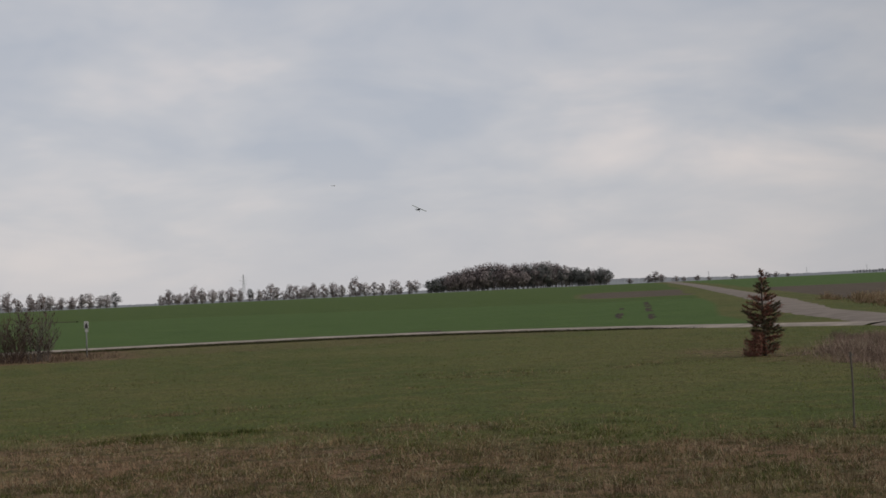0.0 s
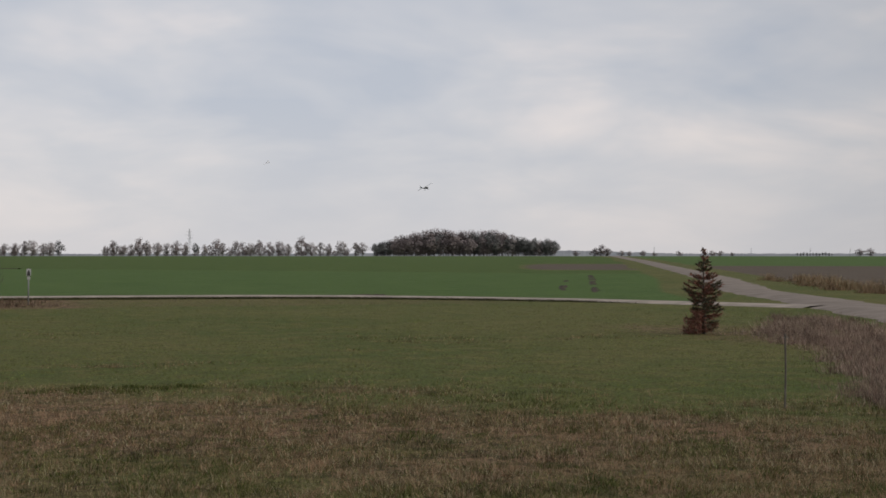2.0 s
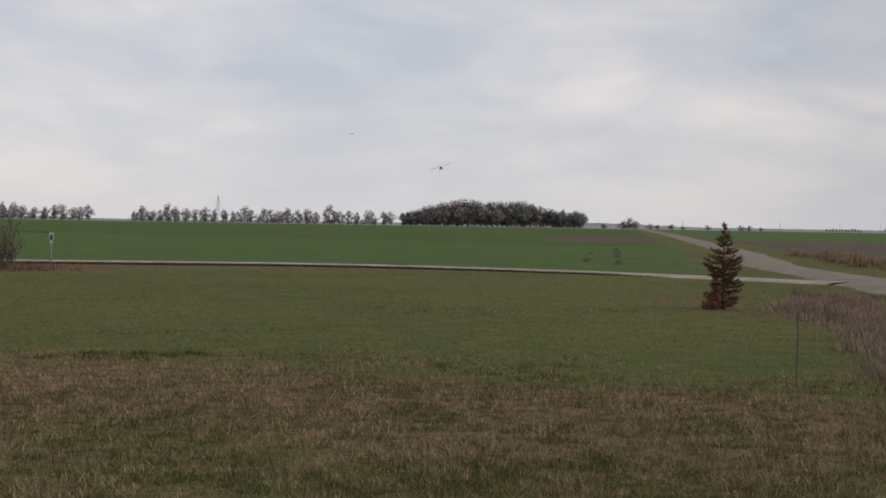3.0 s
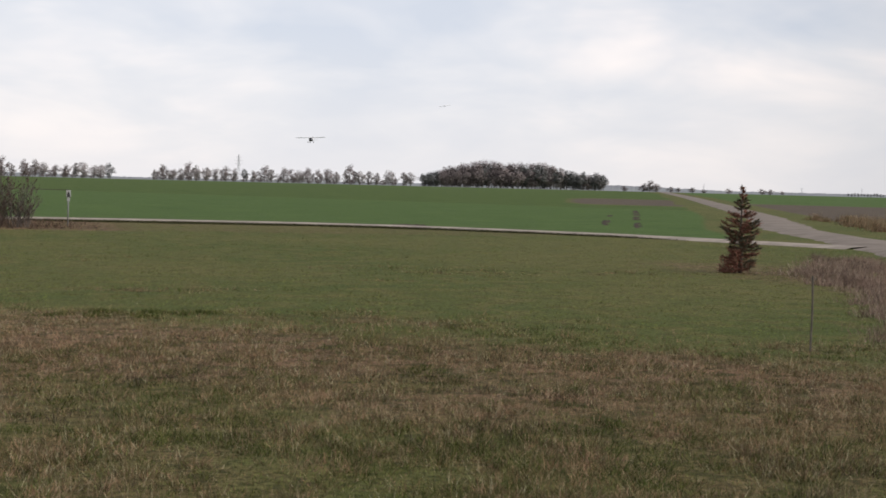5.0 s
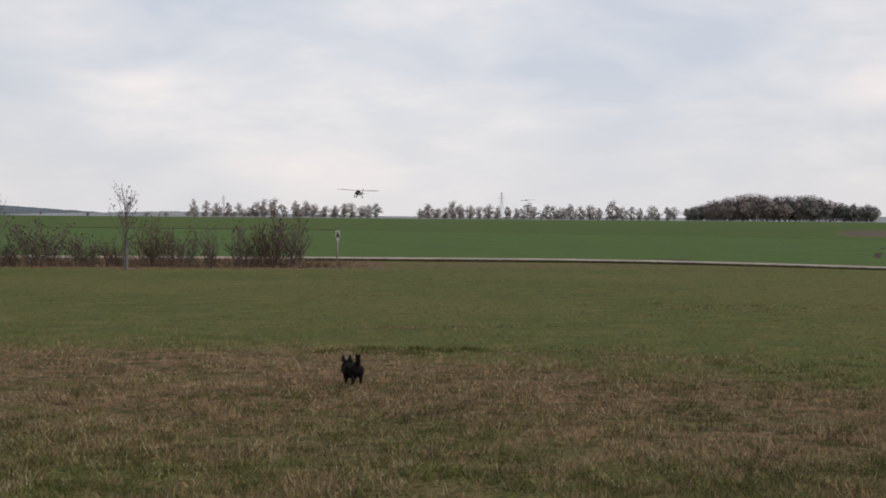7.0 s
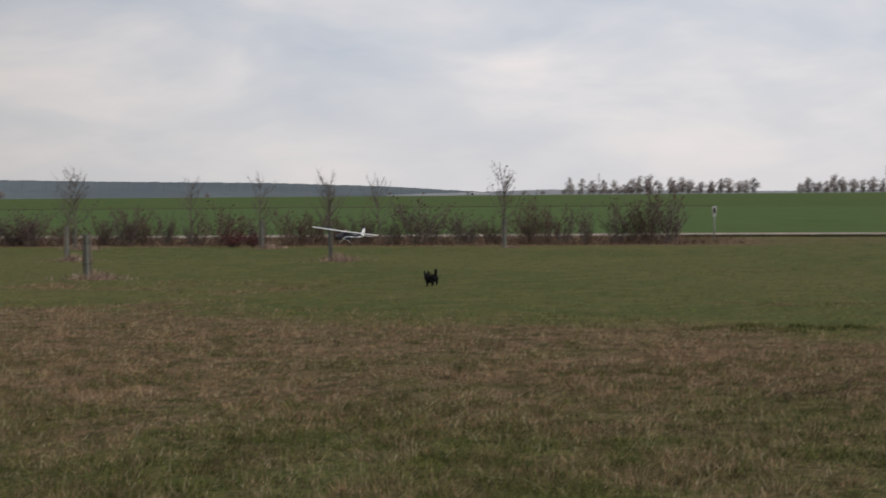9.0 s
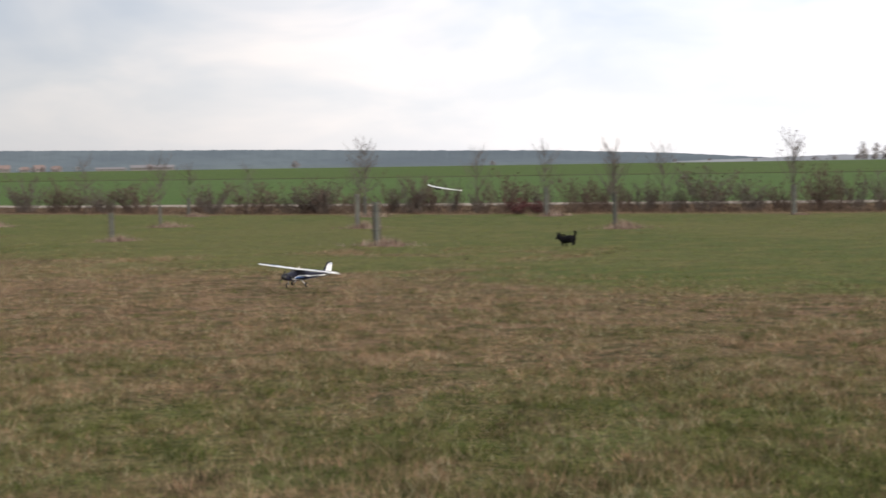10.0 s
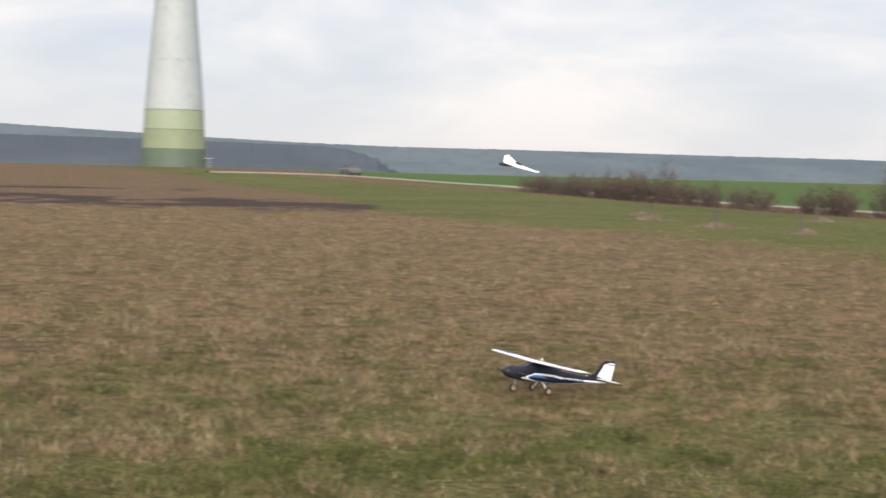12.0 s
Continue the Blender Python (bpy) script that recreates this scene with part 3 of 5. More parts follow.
# ---------------------------------------------------------------- grass
def blades(name, count, seed, want, height, width, tuft, lean, label, rmin, rmax, azr=(-36, 77), power=1.0, lush=None):
    """A sheet of single blades in tufts; want(x, y) gives the share kept."""
    g = np.random.default_rng(seed)
    az = np.radians(g.uniform(azr[0], azr[1], count))
    r = rmin * (rmax / rmin) ** (g.random(count) ** power)
    cx, cy = -r * np.sin(az), r * np.cos(az)
    keep = g.random(count) < want(cx, cy)
    cx, cy, r = cx[keep], cy[keep], r[keep]
    n = len(cx)
    size = g.uniform(0.6, 1.25, n) * (1 if lush is None else lush(cx, cy))
    cx, cy, r, size = (np.repeat(v, tuft) for v in (cx, cy, r, size))
    m = n * tuft
    s = 0.018 + 0.0016 * r
    ox, oy = g.normal(0, 1, m) * s, g.normal(0, 1, m) * s
    x, y = cx + ox, cy + oy
    h = g.uniform(height[0], height[1], m) * size
    w = g.uniform(width[0], width[1], m) * (0.6 + r / 22)
    th, ld = g.uniform(0, np.pi, m), np.arctan2(oy, ox) + g.normal(0, 0.7, m)
    z = land(x, y) - 0.01
    k = g.uniform(0, lean, m) * h
    co = np.empty((m, 3, 3))
    co[:, 0] = np.stack([x - np.cos(th) * w, y - np.sin(th) * w, z], -1)
    co[:, 1] = np.stack([x + np.cos(th) * w, y + np.sin(th) * w, z], -1)
    co[:, 2] = np.stack([x + np.cos(ld) * k, y + np.sin(ld) * k, z + h], -1)
    me = bpy.data.meshes.new(name)
    me.vertices.add(m * 3)
    me.vertices.foreach_set("co", co.ravel().astype(np.float32))
    me.loops.add(m * 3)
    me.loops.foreach_set("vertex_index", np.arange(m * 3, dtype=np.int32))
    me.polygons.add(m)
    me.polygons.foreach_set("loop_start", np.arange(0, m * 3, 3, dtype=np.int32))
    me.update(calc_edges=True)
    ob = new(name, me)
    return tagged(ob, label, "grass", kind="stuff")


def build_grass():
    tuss = lambda x, y, s: np.clip(3.6 * (0.60 * field(x, y, 0.22, s) + 0.40 * field(x, y, 0.9, s + 1) - 0.40), 0, 1)
    rise = lambda s: lambda x, y: 0.6 + 0.7 * tuss(x, y, s)
    dry = lambda x, y: np.clip(1.6 * dryness(x, y) * (0.50 + 0.70 * tuss(x, y, 10)), 0, 1)
    o = blades("dry_grass", 165000, 5, dry, (0.025, 0.085), (0.0014, 0.0032), 8, 1.5, "brown unmown autumn grass with straw stalks", 6.5, 75, power=0.9, lush=rise(10))
    o.data.materials.append(M["straw"])
    tall = lambda x, y: np.clip(dryness(x, y) * 2.4 * (tuss(x, y, 20) - 0.35), 0, 1)
    o = blades("straw_tufts", 60000, 8, tall, (0.05, 0.15), (0.0010, 0.0020), 6, 1.0, "tall pale straw tufts in the meadow", 7.0, 60, power=0.9)
    o.data.materials.append(M["pale_straw"])
    near = lambda x, y: np.clip((1 - smooth(12, 24, np.hypot(x, y)) * 0.7) * (dryness(x, y) > 0.08) * (0.14 + 1.05 * tuss(x, y, 30)), 0, 1)
    o = blades("green_tufts", 120000, 9, near, (0.02, 0.075), (0.0015, 0.0034), 8, 1.7, "green tussocks between the dry stalks", 6.5, 40, lush=rise(30))
    o.data.materials.append(M["tussock"])
    dark = lambda x, y: np.clip((dryness(x, y) > 0.12) * 3.4 * (field(x, y, 0.35, 51) * field(x, y, 1.1, 52) - 0.47), 0, 1)
    o = blades("dead_weeds", 70000, 14, dark, (0.04, 0.13), (0.0014, 0.0026), 6, 1.0, "dark dead weed stalks in the meadow", 6.5, 40)
    o.data.materials.append(M["dead_weed"])
    low = lambda x, y: np.clip(1.1 - 0.8 * dryness(x, y), 0, 1) * (0.40 + 0.6 * tuss(x, y, 40)) * (y < path_y(x) - 3)
    o = blades("mown_grass", 200000, 6, low, (0.012, 0.045), (0.002, 0.004), 4, 1.9, "short green and yellowed autumn grass", 6.5, 66, power=0.75)
    o.data.materials.append(M["mown"])
    side = lambda x, y: (y > path_y(x) - 2.3 + 0.5 * field(x, y, 1.5, 60)) * (y < path_y(x) + 0.5) * (x > 2) * np.clip((25.5 - x) / 2, 0, 1)
    o = blades("verge_grass", 110000, 16, side, (0.03, 0.08), (0.003, 0.006), 4, 0.9, "dark rank grass along the track edge", 54, 72, (-27, 0))
    o.data.materials.append(M["verge"])


def build_bank():
    """Dead grass along the foot of the hedge."""
    want = lambda x, y: (y > np.interp(x, [-128, -93, -62, -38, -27, -8, 60], [85.5, 72, 61.5, 58.6, 55.6, 54.8, 56])) * (y < path_y(x) - 0.4) * np.clip((4.5 - x) / 3, 0, 1)
    o = blades("bank_grass", 120000, 13, want, (0.06, 0.20), (0.003, 0.005), 3, 0.9, "rough dead grass at the foot of the hedge", 48, 160, (-16, 62))
    o.data.materials.append(M["bank"])


build_grass()
build_bank()


# ---------------------------------------------------------------- plants
def sprig(V, F, p, d, length, width, rnd, bend=0.25):
    """A bent twig of two flat tapering pieces, crossed."""
    a = d.orthogonal().normalized()
    a = Matrix.Rotation(rnd.uniform(0, math.tau), 3, d) @ a
    mid = p + d * length * 0.5 + Vector((rnd.uniform(-1, 1), rnd.uniform(-1, 1), rnd.uniform(-0.2, 0.6))) * length * bend * 0.4
    tip = mid + (d + Vector((0, 0, bend))).normalized() * length * 0.5
    o = len(V)
    V += [p - a * width, p + a * width, mid + a * width * 0.6, mid - a * width * 0.6, tip]
    F += [(o, o + 1, o + 2, o + 3), (o + 3, o + 2, o + 4)]
    return mid, tip


def stick(V, F, p, q, ra, rb, sides=4):
    p, q = Vector(p), Vector(q)
    d = (q - p).normalized()
    a = d.orthogonal().normalized()
    b = d.cross(a)
    o = len(V)
    for c, r in ((p, ra), (q, rb)):
        V += [c + (a * math.cos(k * math.tau / sides) + b * math.sin(k * math.tau / sides)) * r for k in range(sides)]
    F += [(o + k, o + (k + 1) % sides, o + sides + (k + 1) % sides, o + sides + k) for k in range(sides)]


def leaf(V, F, p, size, rnd):
    n = Vector((rnd.gauss(0, 1), rnd.gauss(0, 1), rnd.gauss(0, 1))).normalized()
    a = n.orthogonal().normalized()
    b = n.cross(a)
    o = len(V)
    V += [p - a * size, p + b * size * 0.5, p + a * size, p - b * size * 0.5 + n * size * 0.2]
    F += [(o, o + 1, o + 2, o + 3)]


def make_bush(seed, h, twig, leaves, leaf_mat, label, group):
    """Many stems from one root, bowed outwards, with twigs down to the ground."""
    rnd = random.Random(seed)
    V, F, LV, LF = [], [], [], []
    for s in range(rnd.randint(15, 19)):
        az, out = rnd.uniform(0, math.tau), rnd.uniform(0.05, 0.95)
        p = Vector((math.cos(az), math.sin(az), 0)) * rnd.uniform(0.02, 0.26) * h
        d = Vector((math.cos(az) * out, math.sin(az) * out, 1)).normalized()
        top, L = p.copy(), h * rnd.uniform(0.6, 1.05) * (1.0 - 0.25 * out)
        r = 0.008 + 0.003 * h
        for k in range(4):
            d = (d + Vector((math.cos(az), math.sin(az), 0)) * rnd.uniform(-0.05, 0.30) + Vector((rnd.gauss(0, 0.16), rnd.gauss(0, 0.16), 0))).normalized()
            q = top + d * L / 4
            stick(V, F, top, q, r * (1 - k / 4.6), r * (1 - (k + 1) / 4.6), 3)
            for j in range(5 if k else 3):
                at = top.lerp(q, rnd.random())
                e = (d * 0.7 + Vector((rnd.gauss(0, 0.7), rnd.gauss(0, 0.7), rnd.uniform(-0.1, 0.5)))).normalized()
                mid, tip = sprig(V, F, at, e, h * rnd.uniform(0.10, 0.27), 0.0045 + 0.0015 * h, rnd)
                for w in range(2):
                    e2 = (e + Vector((rnd.gauss(0, 0.7), rnd.gauss(0, 0.7), rnd.uniform(-0.1, 0.6)))).normalized()
                    m2, t2 = sprig(V, F, mid, e2, h * rnd.uniform(0.06, 0.15), 0.0036, rnd)
                    if rnd.random() < leaves:
                        leaf(LV, LF, t2, rnd.uniform(0.022, 0.044), rnd)
                if rnd.random() < leaves:
                    leaf(LV, LF, tip, rnd.uniform(0.02, 0.04), rnd)
            top = q
    ob = thing("bush", label, "bush", group=group)
    part("twig_tangle", (V, F), twig, ob)
    if LF:
        part("foliage", (LV, LF), leaf_mat, ob)
    return ob


def make_sapling(seed, h, leaves, label):
    rnd = random.Random(seed)
    V, F, LV, LF = [], [], [], []
    top, d = Vector((0, 0, -0.03)), Vector((rnd.gauss(0, 0.02), rnd.gauss(0, 0.02), 1)).normalized()
    spine = [top]
    for k in range(6):
        q = top + (d + Vector((rnd.gauss(0, 0.04), rnd.gauss(0, 0.04), 0))).normalized() * h * 0.15
        spine.append(q)
        if k >= 2:
            for j in range(6):
                az = rnd.uniform(0, math.tau)
                e = Vector((math.cos(az) * 0.75, math.sin(az) * 0.75, rnd.uniform(0.35, 1.1))).normalized()
                p, L = top.lerp(q, rnd.random()), h * rnd.uniform(0.25, 0.52) * (1.25 - k / 7)
                for z in range(3):
                    p2 = p + e * L / 3
                    stick(V, F, p, p2, 0.0046 * (1 - z / 3.8), 0.0046 * (1 - (z + 1) / 3.8), 3)
                    for w in range(5):
                        e2 = (e + Vector((rnd.gauss(0, 0.5), rnd.gauss(0, 0.5), rnd.uniform(0, 0.7)))).normalized()
                        m2, t2 = sprig(V, F, p.lerp(p2, rnd.random()), e2, h * rnd.uniform(0.04, 0.12), 0.0017, rnd)
                        if rnd.random() < leaves:
                            leaf(LV, LF, t2, rnd.uniform(0.010, 0.018), rnd)
                    p, e = p2, (e + Vector((0, 0, 0.25))).normalized()
        top = q
    ob = thing("sapling", label, "sapling", group="young trees along the track")
    part("trunk", tube(spine, [0.0115 * (1 - k / 7) for k in range(7)], 7), M["bark"], ob, smooth=True)
    part("crown", (V, F), M["twig_grey"], ob)
    if LF:
        part("foliage", (LV, LF), M["dead_leaf"], ob)
    return ob


def make_guard(seed):
    """A mesh tree guard tied to two stakes."""
    rnd = random.Random(seed)
    ob = thing("tree_guard", "grey plastic tree guard on wooden stakes", "tree guard", group="tree guards on the mown grass")
    lean = rnd.uniform(-0.02, 0.02)
    rings = []
    for z, r in ((0.0, 0.056), (0.3, 0.052), (0.62, 0.055), (0.98, 0.050), (1.0, 0.054), (0.98, 0.046), (0.2, 0.046)):
        rings.append([Vector((math.cos(k * math.tau / 12) * r * (1 + 0.05 * math.sin(3 * k)) + lean * z, math.sin(k * math.tau / 12) * r, z)) for k in range(12)])
    part("sleeve", loft(rings, False), M["guard"], ob, smooth=True)
    for s in (-1, 1):
        part("stake", tube([(s * 0.088, 0.01, -0.05), (s * 0.088 + lean, 0.01, 1.02)], [0.022, 0.02], 6), M["stake"], ob)
    for z in (0.35, 0.8):
        part("tie", tube([(-0.11 + lean * z, -0.07, z), (0.11 + lean * z, -0.07, z)], [0.006, 0.006], 5), M["black"], ob)
    return ob


def make_mound(seed, n=420, spread=0.42, h=(0.12, 0.36), mat_name="weed_stalk", label="rough mound of dead grass round a tree guard"):
    rnd = random.Random(seed)
    V, F = [], []
    for i in range(n):
        a, r = rnd.uniform(0, math.tau), abs(rnd.gauss(0, spread))
        p = Vector((math.cos(a) * r * 1.5, math.sin(a) * r, -0.01))
        d = Vector((rnd.gauss(0, 0.5), rnd.gauss(0, 0.5), 1)).normalized()
        sprig(V, F, p, d, rnd.uniform(*h) * max(0.3, 1 - r * 0.8), 0.009, rnd, 0.1)
    ob = thing("grass_mound", label, "grass", group="dead grass mounds", kind="stuff")
    part("tuft", (V, F), M[mat_name], ob)
    return ob


def place(proto, x, y, turn=0.0, s=1.0, sz=None):
    k = proto.scale
    m = pose(x, y, land_at(x, y), 0, 0, turn) @ Matrix.Diagonal((s / k[0], s / k[1], (sz or s) / k[2], 1))
    return copy_thing(proto, m)


def first(proto, x, y, turn=0.0, s=1.0):
    proto.matrix_basis = pose(x, y, land_at(x, y), 0, 0, turn) @ Matrix.Diagonal((s, s, s, 1))


HEDGE_X = [-128, -124, -93, -75, -62, -58, -38, -27, -15, -8, 1.5, 4]
HEDGE_Y = [87, 85.5, 73.5, 67, 63, 62.5, 60, 57, 56.2, 56.2, 56.3, 56.3]


HEDGE_NEAR = [(22.7, 1.0, 1.0), (21.9, 1.1, 1.3), (20.9, 0.7, 0.9), (19.5, 1.0, 1.1), (18.7, 1.0, 1.3), (18.1, 1.3, 1.45), (17.2, 0.7, 1.2), (16.1, 0.8, 1.0), (15.2, 1.6, 1.4), (13.9, 0.7, 0.9), (12.6, 1.2, 1.35), (11.7, 1.3, 1.2), (10.8, 0.9, 1.1), (9.95, 0.9, 1.1), (8.9, 0.8, 0.9), (7.85, 1.9, 1.6), (6.3, 1.2, 1.1), (5.2, 0.8, 1.0), (4.0, 1.1, 1.5), (2.85, 1.25, 1.5), (1.65, 0.6, 1.1), (0.4, 1.1, 1.5), (-0.35, 1.3, 1.75), (-1.25, 1.2, 1.9)]


def build_hedge():
    rnd = random.Random(11)
    kinds = [make_bush(20 + i, 1.0, M["twig"] if i % 2 else M["twig_grey"], 0.25 if i % 3 else 0.08, M["dead_leaf"], "leafless brown hedge bush beside the gravel track" if i % 2 else "thin grey-brown hedge shrub with a few dry leaves", "hedge bushes") for i in range(6)]
    used = set()

    def put(k, x, y, wide, high):
        if k in used:
            place(kinds[k], x, y, rnd.uniform(0, 360), wide, high)
        else:
            used.add(k)
            first(kinds[k], x, y, rnd.uniform(0, 360), high)

    # degrees to the left of north, width and height in metres
    for az, wide, high in HEDGE_NEAR:
        y0 = 56.4 + rnd.uniform(-0.3, 0.8)
        x0 = -math.tan(radians(az)) * y0
        for side, share in ((0, 1.0), (0.3 * wide, 0.8)):
            put(rnd.randrange(6), x0 + side + rnd.uniform(-0.1, 0.1), y0 + 0.5 * side, wide * share * 0.95, high * share * 1.3)
    x = -23.6
    while x > -127:
        gap = (-69.5 < x < -66) or (-31.5 < x < -29.5) or (-41.5 < x < -39)
        if not gap and rnd.random() > 0.08:
            y = float(np.interp(x, HEDGE_X, HEDGE_Y)) + rnd.uniform(-0.5, 1.3)
            s = rnd.uniform(0.8, 1.45) * (1.25 if rnd.random() < 0.15 else 1)
            put(rnd.randrange(6), x, y, s * rnd.uniform(0.9, 1.25), s * (1.2 if x > -36 else 1.6))
        x -= rnd.uniform(0.55, 0.95)
    for k, b in enumerate(kinds):
        if k not in used:
            first(b, -5 - 4 * k, 57, 0, 1.2)
    red = make_bush(77, 0.62, M["twig"], 0.9, M["red_leaf"], "low bush with dark red leaves in the hedge", "hedge bushes")
    first(red, -14.2, 54.4, 0, 1.1)
    place(red, -13.6, 54.7, 100, 0.9)


def build_saplings():
    protos = [make_sapling(40 + i, 1.0, (0.5, 0.04, 0.10, 0.02)[i], ("young tree with a few curled leaves on its upright twigs", "bare young tree with thin upright branches", "bare young tree holding some dry leaves", "slender leafless young tree")[i]) for i in range(4)]
    spots = [(-4.25, 52.5, 2.8, 0), (-12.7, 52.4, 2.55, 1), (-8.3, 42.3, 2.45, 3), (-19.4, 52.3, 2.9, 2), (-21.2, 56.5, 2.6, 1), (-16.4, 56.4, 2.5, 3), (-9.3, 56.6, 2.55, 3),
             (-25.6, 55.8, 2.0, 1), (-28.2, 55.8, 2.1, 2), (-23.1, 43.7, 2.3, 3), (-33.6, 57.0, 2.4, 1), (-29.9, 44.5, 2.0, 3), (-1.6, 55.5, 1.5, 2), (-41.5, 57.5, 2.3, 1), (-44.5, 60.5, 2.6, 3), (-36.9, 46.2, 1.6, 3), (-57, 62, 2.8, 2), (-53, 62, 2.4, 1), (-86, 71, 3.2, 2), (-11, 56, 2.2, 1)]
    seen = set()
    for i, (x, y, h, k) in enumerate(spots):
        if k in seen:
            place(protos[k], x, y, 67 * i, h)
        else:
            seen.add(k)
            first(protos[k], x, y, 67 * i, h)


def build_guards():
    spots = [(-12.0, 33.1), (-20.0, 35.2), (-26.7, 35.8), (-23.1, 43.7), (-29.9, 44.5), (-36.9, 46.2), (-42.0, 46.6), (-32.7, 36.7), (-16.1, 42.7), (-20.4, 55.0), (-8.3, 42.3), (-19.4, 52.3), (-12.7, 52.4), (-4.25, 52.5), (-45.1, 39.8), (-39.4, 38.7), (-45.0, 54.6), (-27.1, 53.6), (-53, 43), (-60, 48), (-52, 52)]
    g, m = make_guard(1), make_mound(2)
    for i, (x, y) in enumerate(spots):
        (first if i == 0 else place)(g, x, y, 31 * i, 1.0 if x > -18 else 0.72)
        s = (1.0, 0.8, 1.1, 0.9)[i % 4] * (0.55 if i == 13 else 1)
        (first if i == 0 else place)(m, x + 0.25, y - 0.05, 83 * i, s)


def build_fir():
    rnd = random.Random(9)
    ob = thing("fir_tree", "small half-dead fir with rusty needles and a thin top", "fir tree", pose(16.65, 31.7, 0, 0, 0, 20))
    H = 1.98
    part("trunk", tube([(0, 0, -0.05), (0.01, 0, 0.6), (0, 0.01, 1.3), (0.005, 0, H)], [0.05, 0.038, 0.022, 0.006], 8), M["bark"], ob, smooth=True)
    BV, BF, GV, GF, RV, RF = [], [], [], [], [], []
    z = 0.10
    while z < H - 0.05:
        t = z / H
        n = 7 if t < 0.65 else 5
        a0 = rnd.uniform(0, math.tau)
        reach = float(np.interp(t, [0, 0.12, 0.25, 0.33, 0.45, 0.6, 0.75, 0.88, 1], [0.46, 0.50, 0.42, 0.38, 0.45, 0.37, 0.23, 0.11, 0.04]))
        for k in range(n):
            az = a0 + k * math.tau / n + rnd.gauss(0, 0.25)
            L = reach * rnd.uniform(0.4, 1.2)
            d = Vector((math.cos(az), math.sin(az), -0.05 + 0.55 * t)).normalized()
            p = Vector((0, 0, z + rnd.uniform(-0.05, 0.05)))
            mid = p + d * L * 0.6 - Vector((0, 0, 0.06 * L))
            q = mid + (d + Vector((0, 0, 0.35))).normalized() * L * 0.4
            stick(BV, BF, p, mid, 0.008 * (1.2 - t), 0.005, 3)
            stick(BV, BF, mid, q, 0.005, 0.002, 3)
            red_side = math.cos(az - 2.4)
            dead = rnd.random() < (0.55 + 0.4 * red_side if t < 0.27 else 0.72 if 0.40 < t < 0.70 else 0.35)
            for j in range(int(96 * L / 0.4) + 12):
                u = rnd.uniform(0.10, 1.0) ** 0.8
                c = p.lerp(mid, u / 0.6) if u < 0.6 else mid.lerp(q, (u - 0.6) / 0.4)
                e = (d * 0.8 + Vector((rnd.gauss(0, 0.6), rnd.gauss(0, 0.6), rnd.gauss(0.05, 0.4)))).normalized()
                use = (RV, RF) if dead != (rnd.random() < 0.2) else (GV, GF)
                sprig(*use, c, e, rnd.uniform(0.06, 0.15) * (1.15 - 0.5 * t), 0.009, rnd, 0.15)
        z += 0.085 + 0.035 * t + rnd.uniform(-0.02, 0.04)
    for k in range(260):
        az, r = rnd.gauss(2.4, 0.9), rnd.uniform(0.1, 0.48)
        c = Vector((math.cos(az) * r, math.sin(az) * r, rnd.uniform(0.03, 0.46 - 0.3 * r)))
        e = Vector((rnd.gauss(0, 0.7), rnd.gauss(0, 0.7), rnd.uniform(0.1, 1))).normalized()
        sprig(RV, RF, c, e, rnd.uniform(0.07, 0.15), 0.010, rnd, 0.1)
    part("limb_frame", (BV, BF), M["bark"], ob)
    part("needle_cover", (GV, GF), M["needle"], ob, "dull green needles")
    part("dead_needle_cover", (RV, RF), M["rust"], ob, "rusty brown dead needles")


WEED_PATCH = [(0.85, 20.6), (1.15, 20.9), (1.45, 20.5), (1.75, 21.0), (1.95, 20.7), (2.25, 21.1), (2.55, 20.8), (2.9, 21.0), (1.6, 21.3), (2.1, 20.4)]
WEED_Y = [10, 16.4, 18.8, 22.8, 26.4, 28.7, 31.2, 33, 36, 41]
WEED_X = [8.4, 11.1, 12.2, 14.4, 16.2, 16.9, 17.3, 18.9, 21.0, 23.4]
WEED_FAR = [12.5, 15.0, 16.0, 17.6, 19.0, 20.2, 21.2, 22.2, 23.6, 25.0]


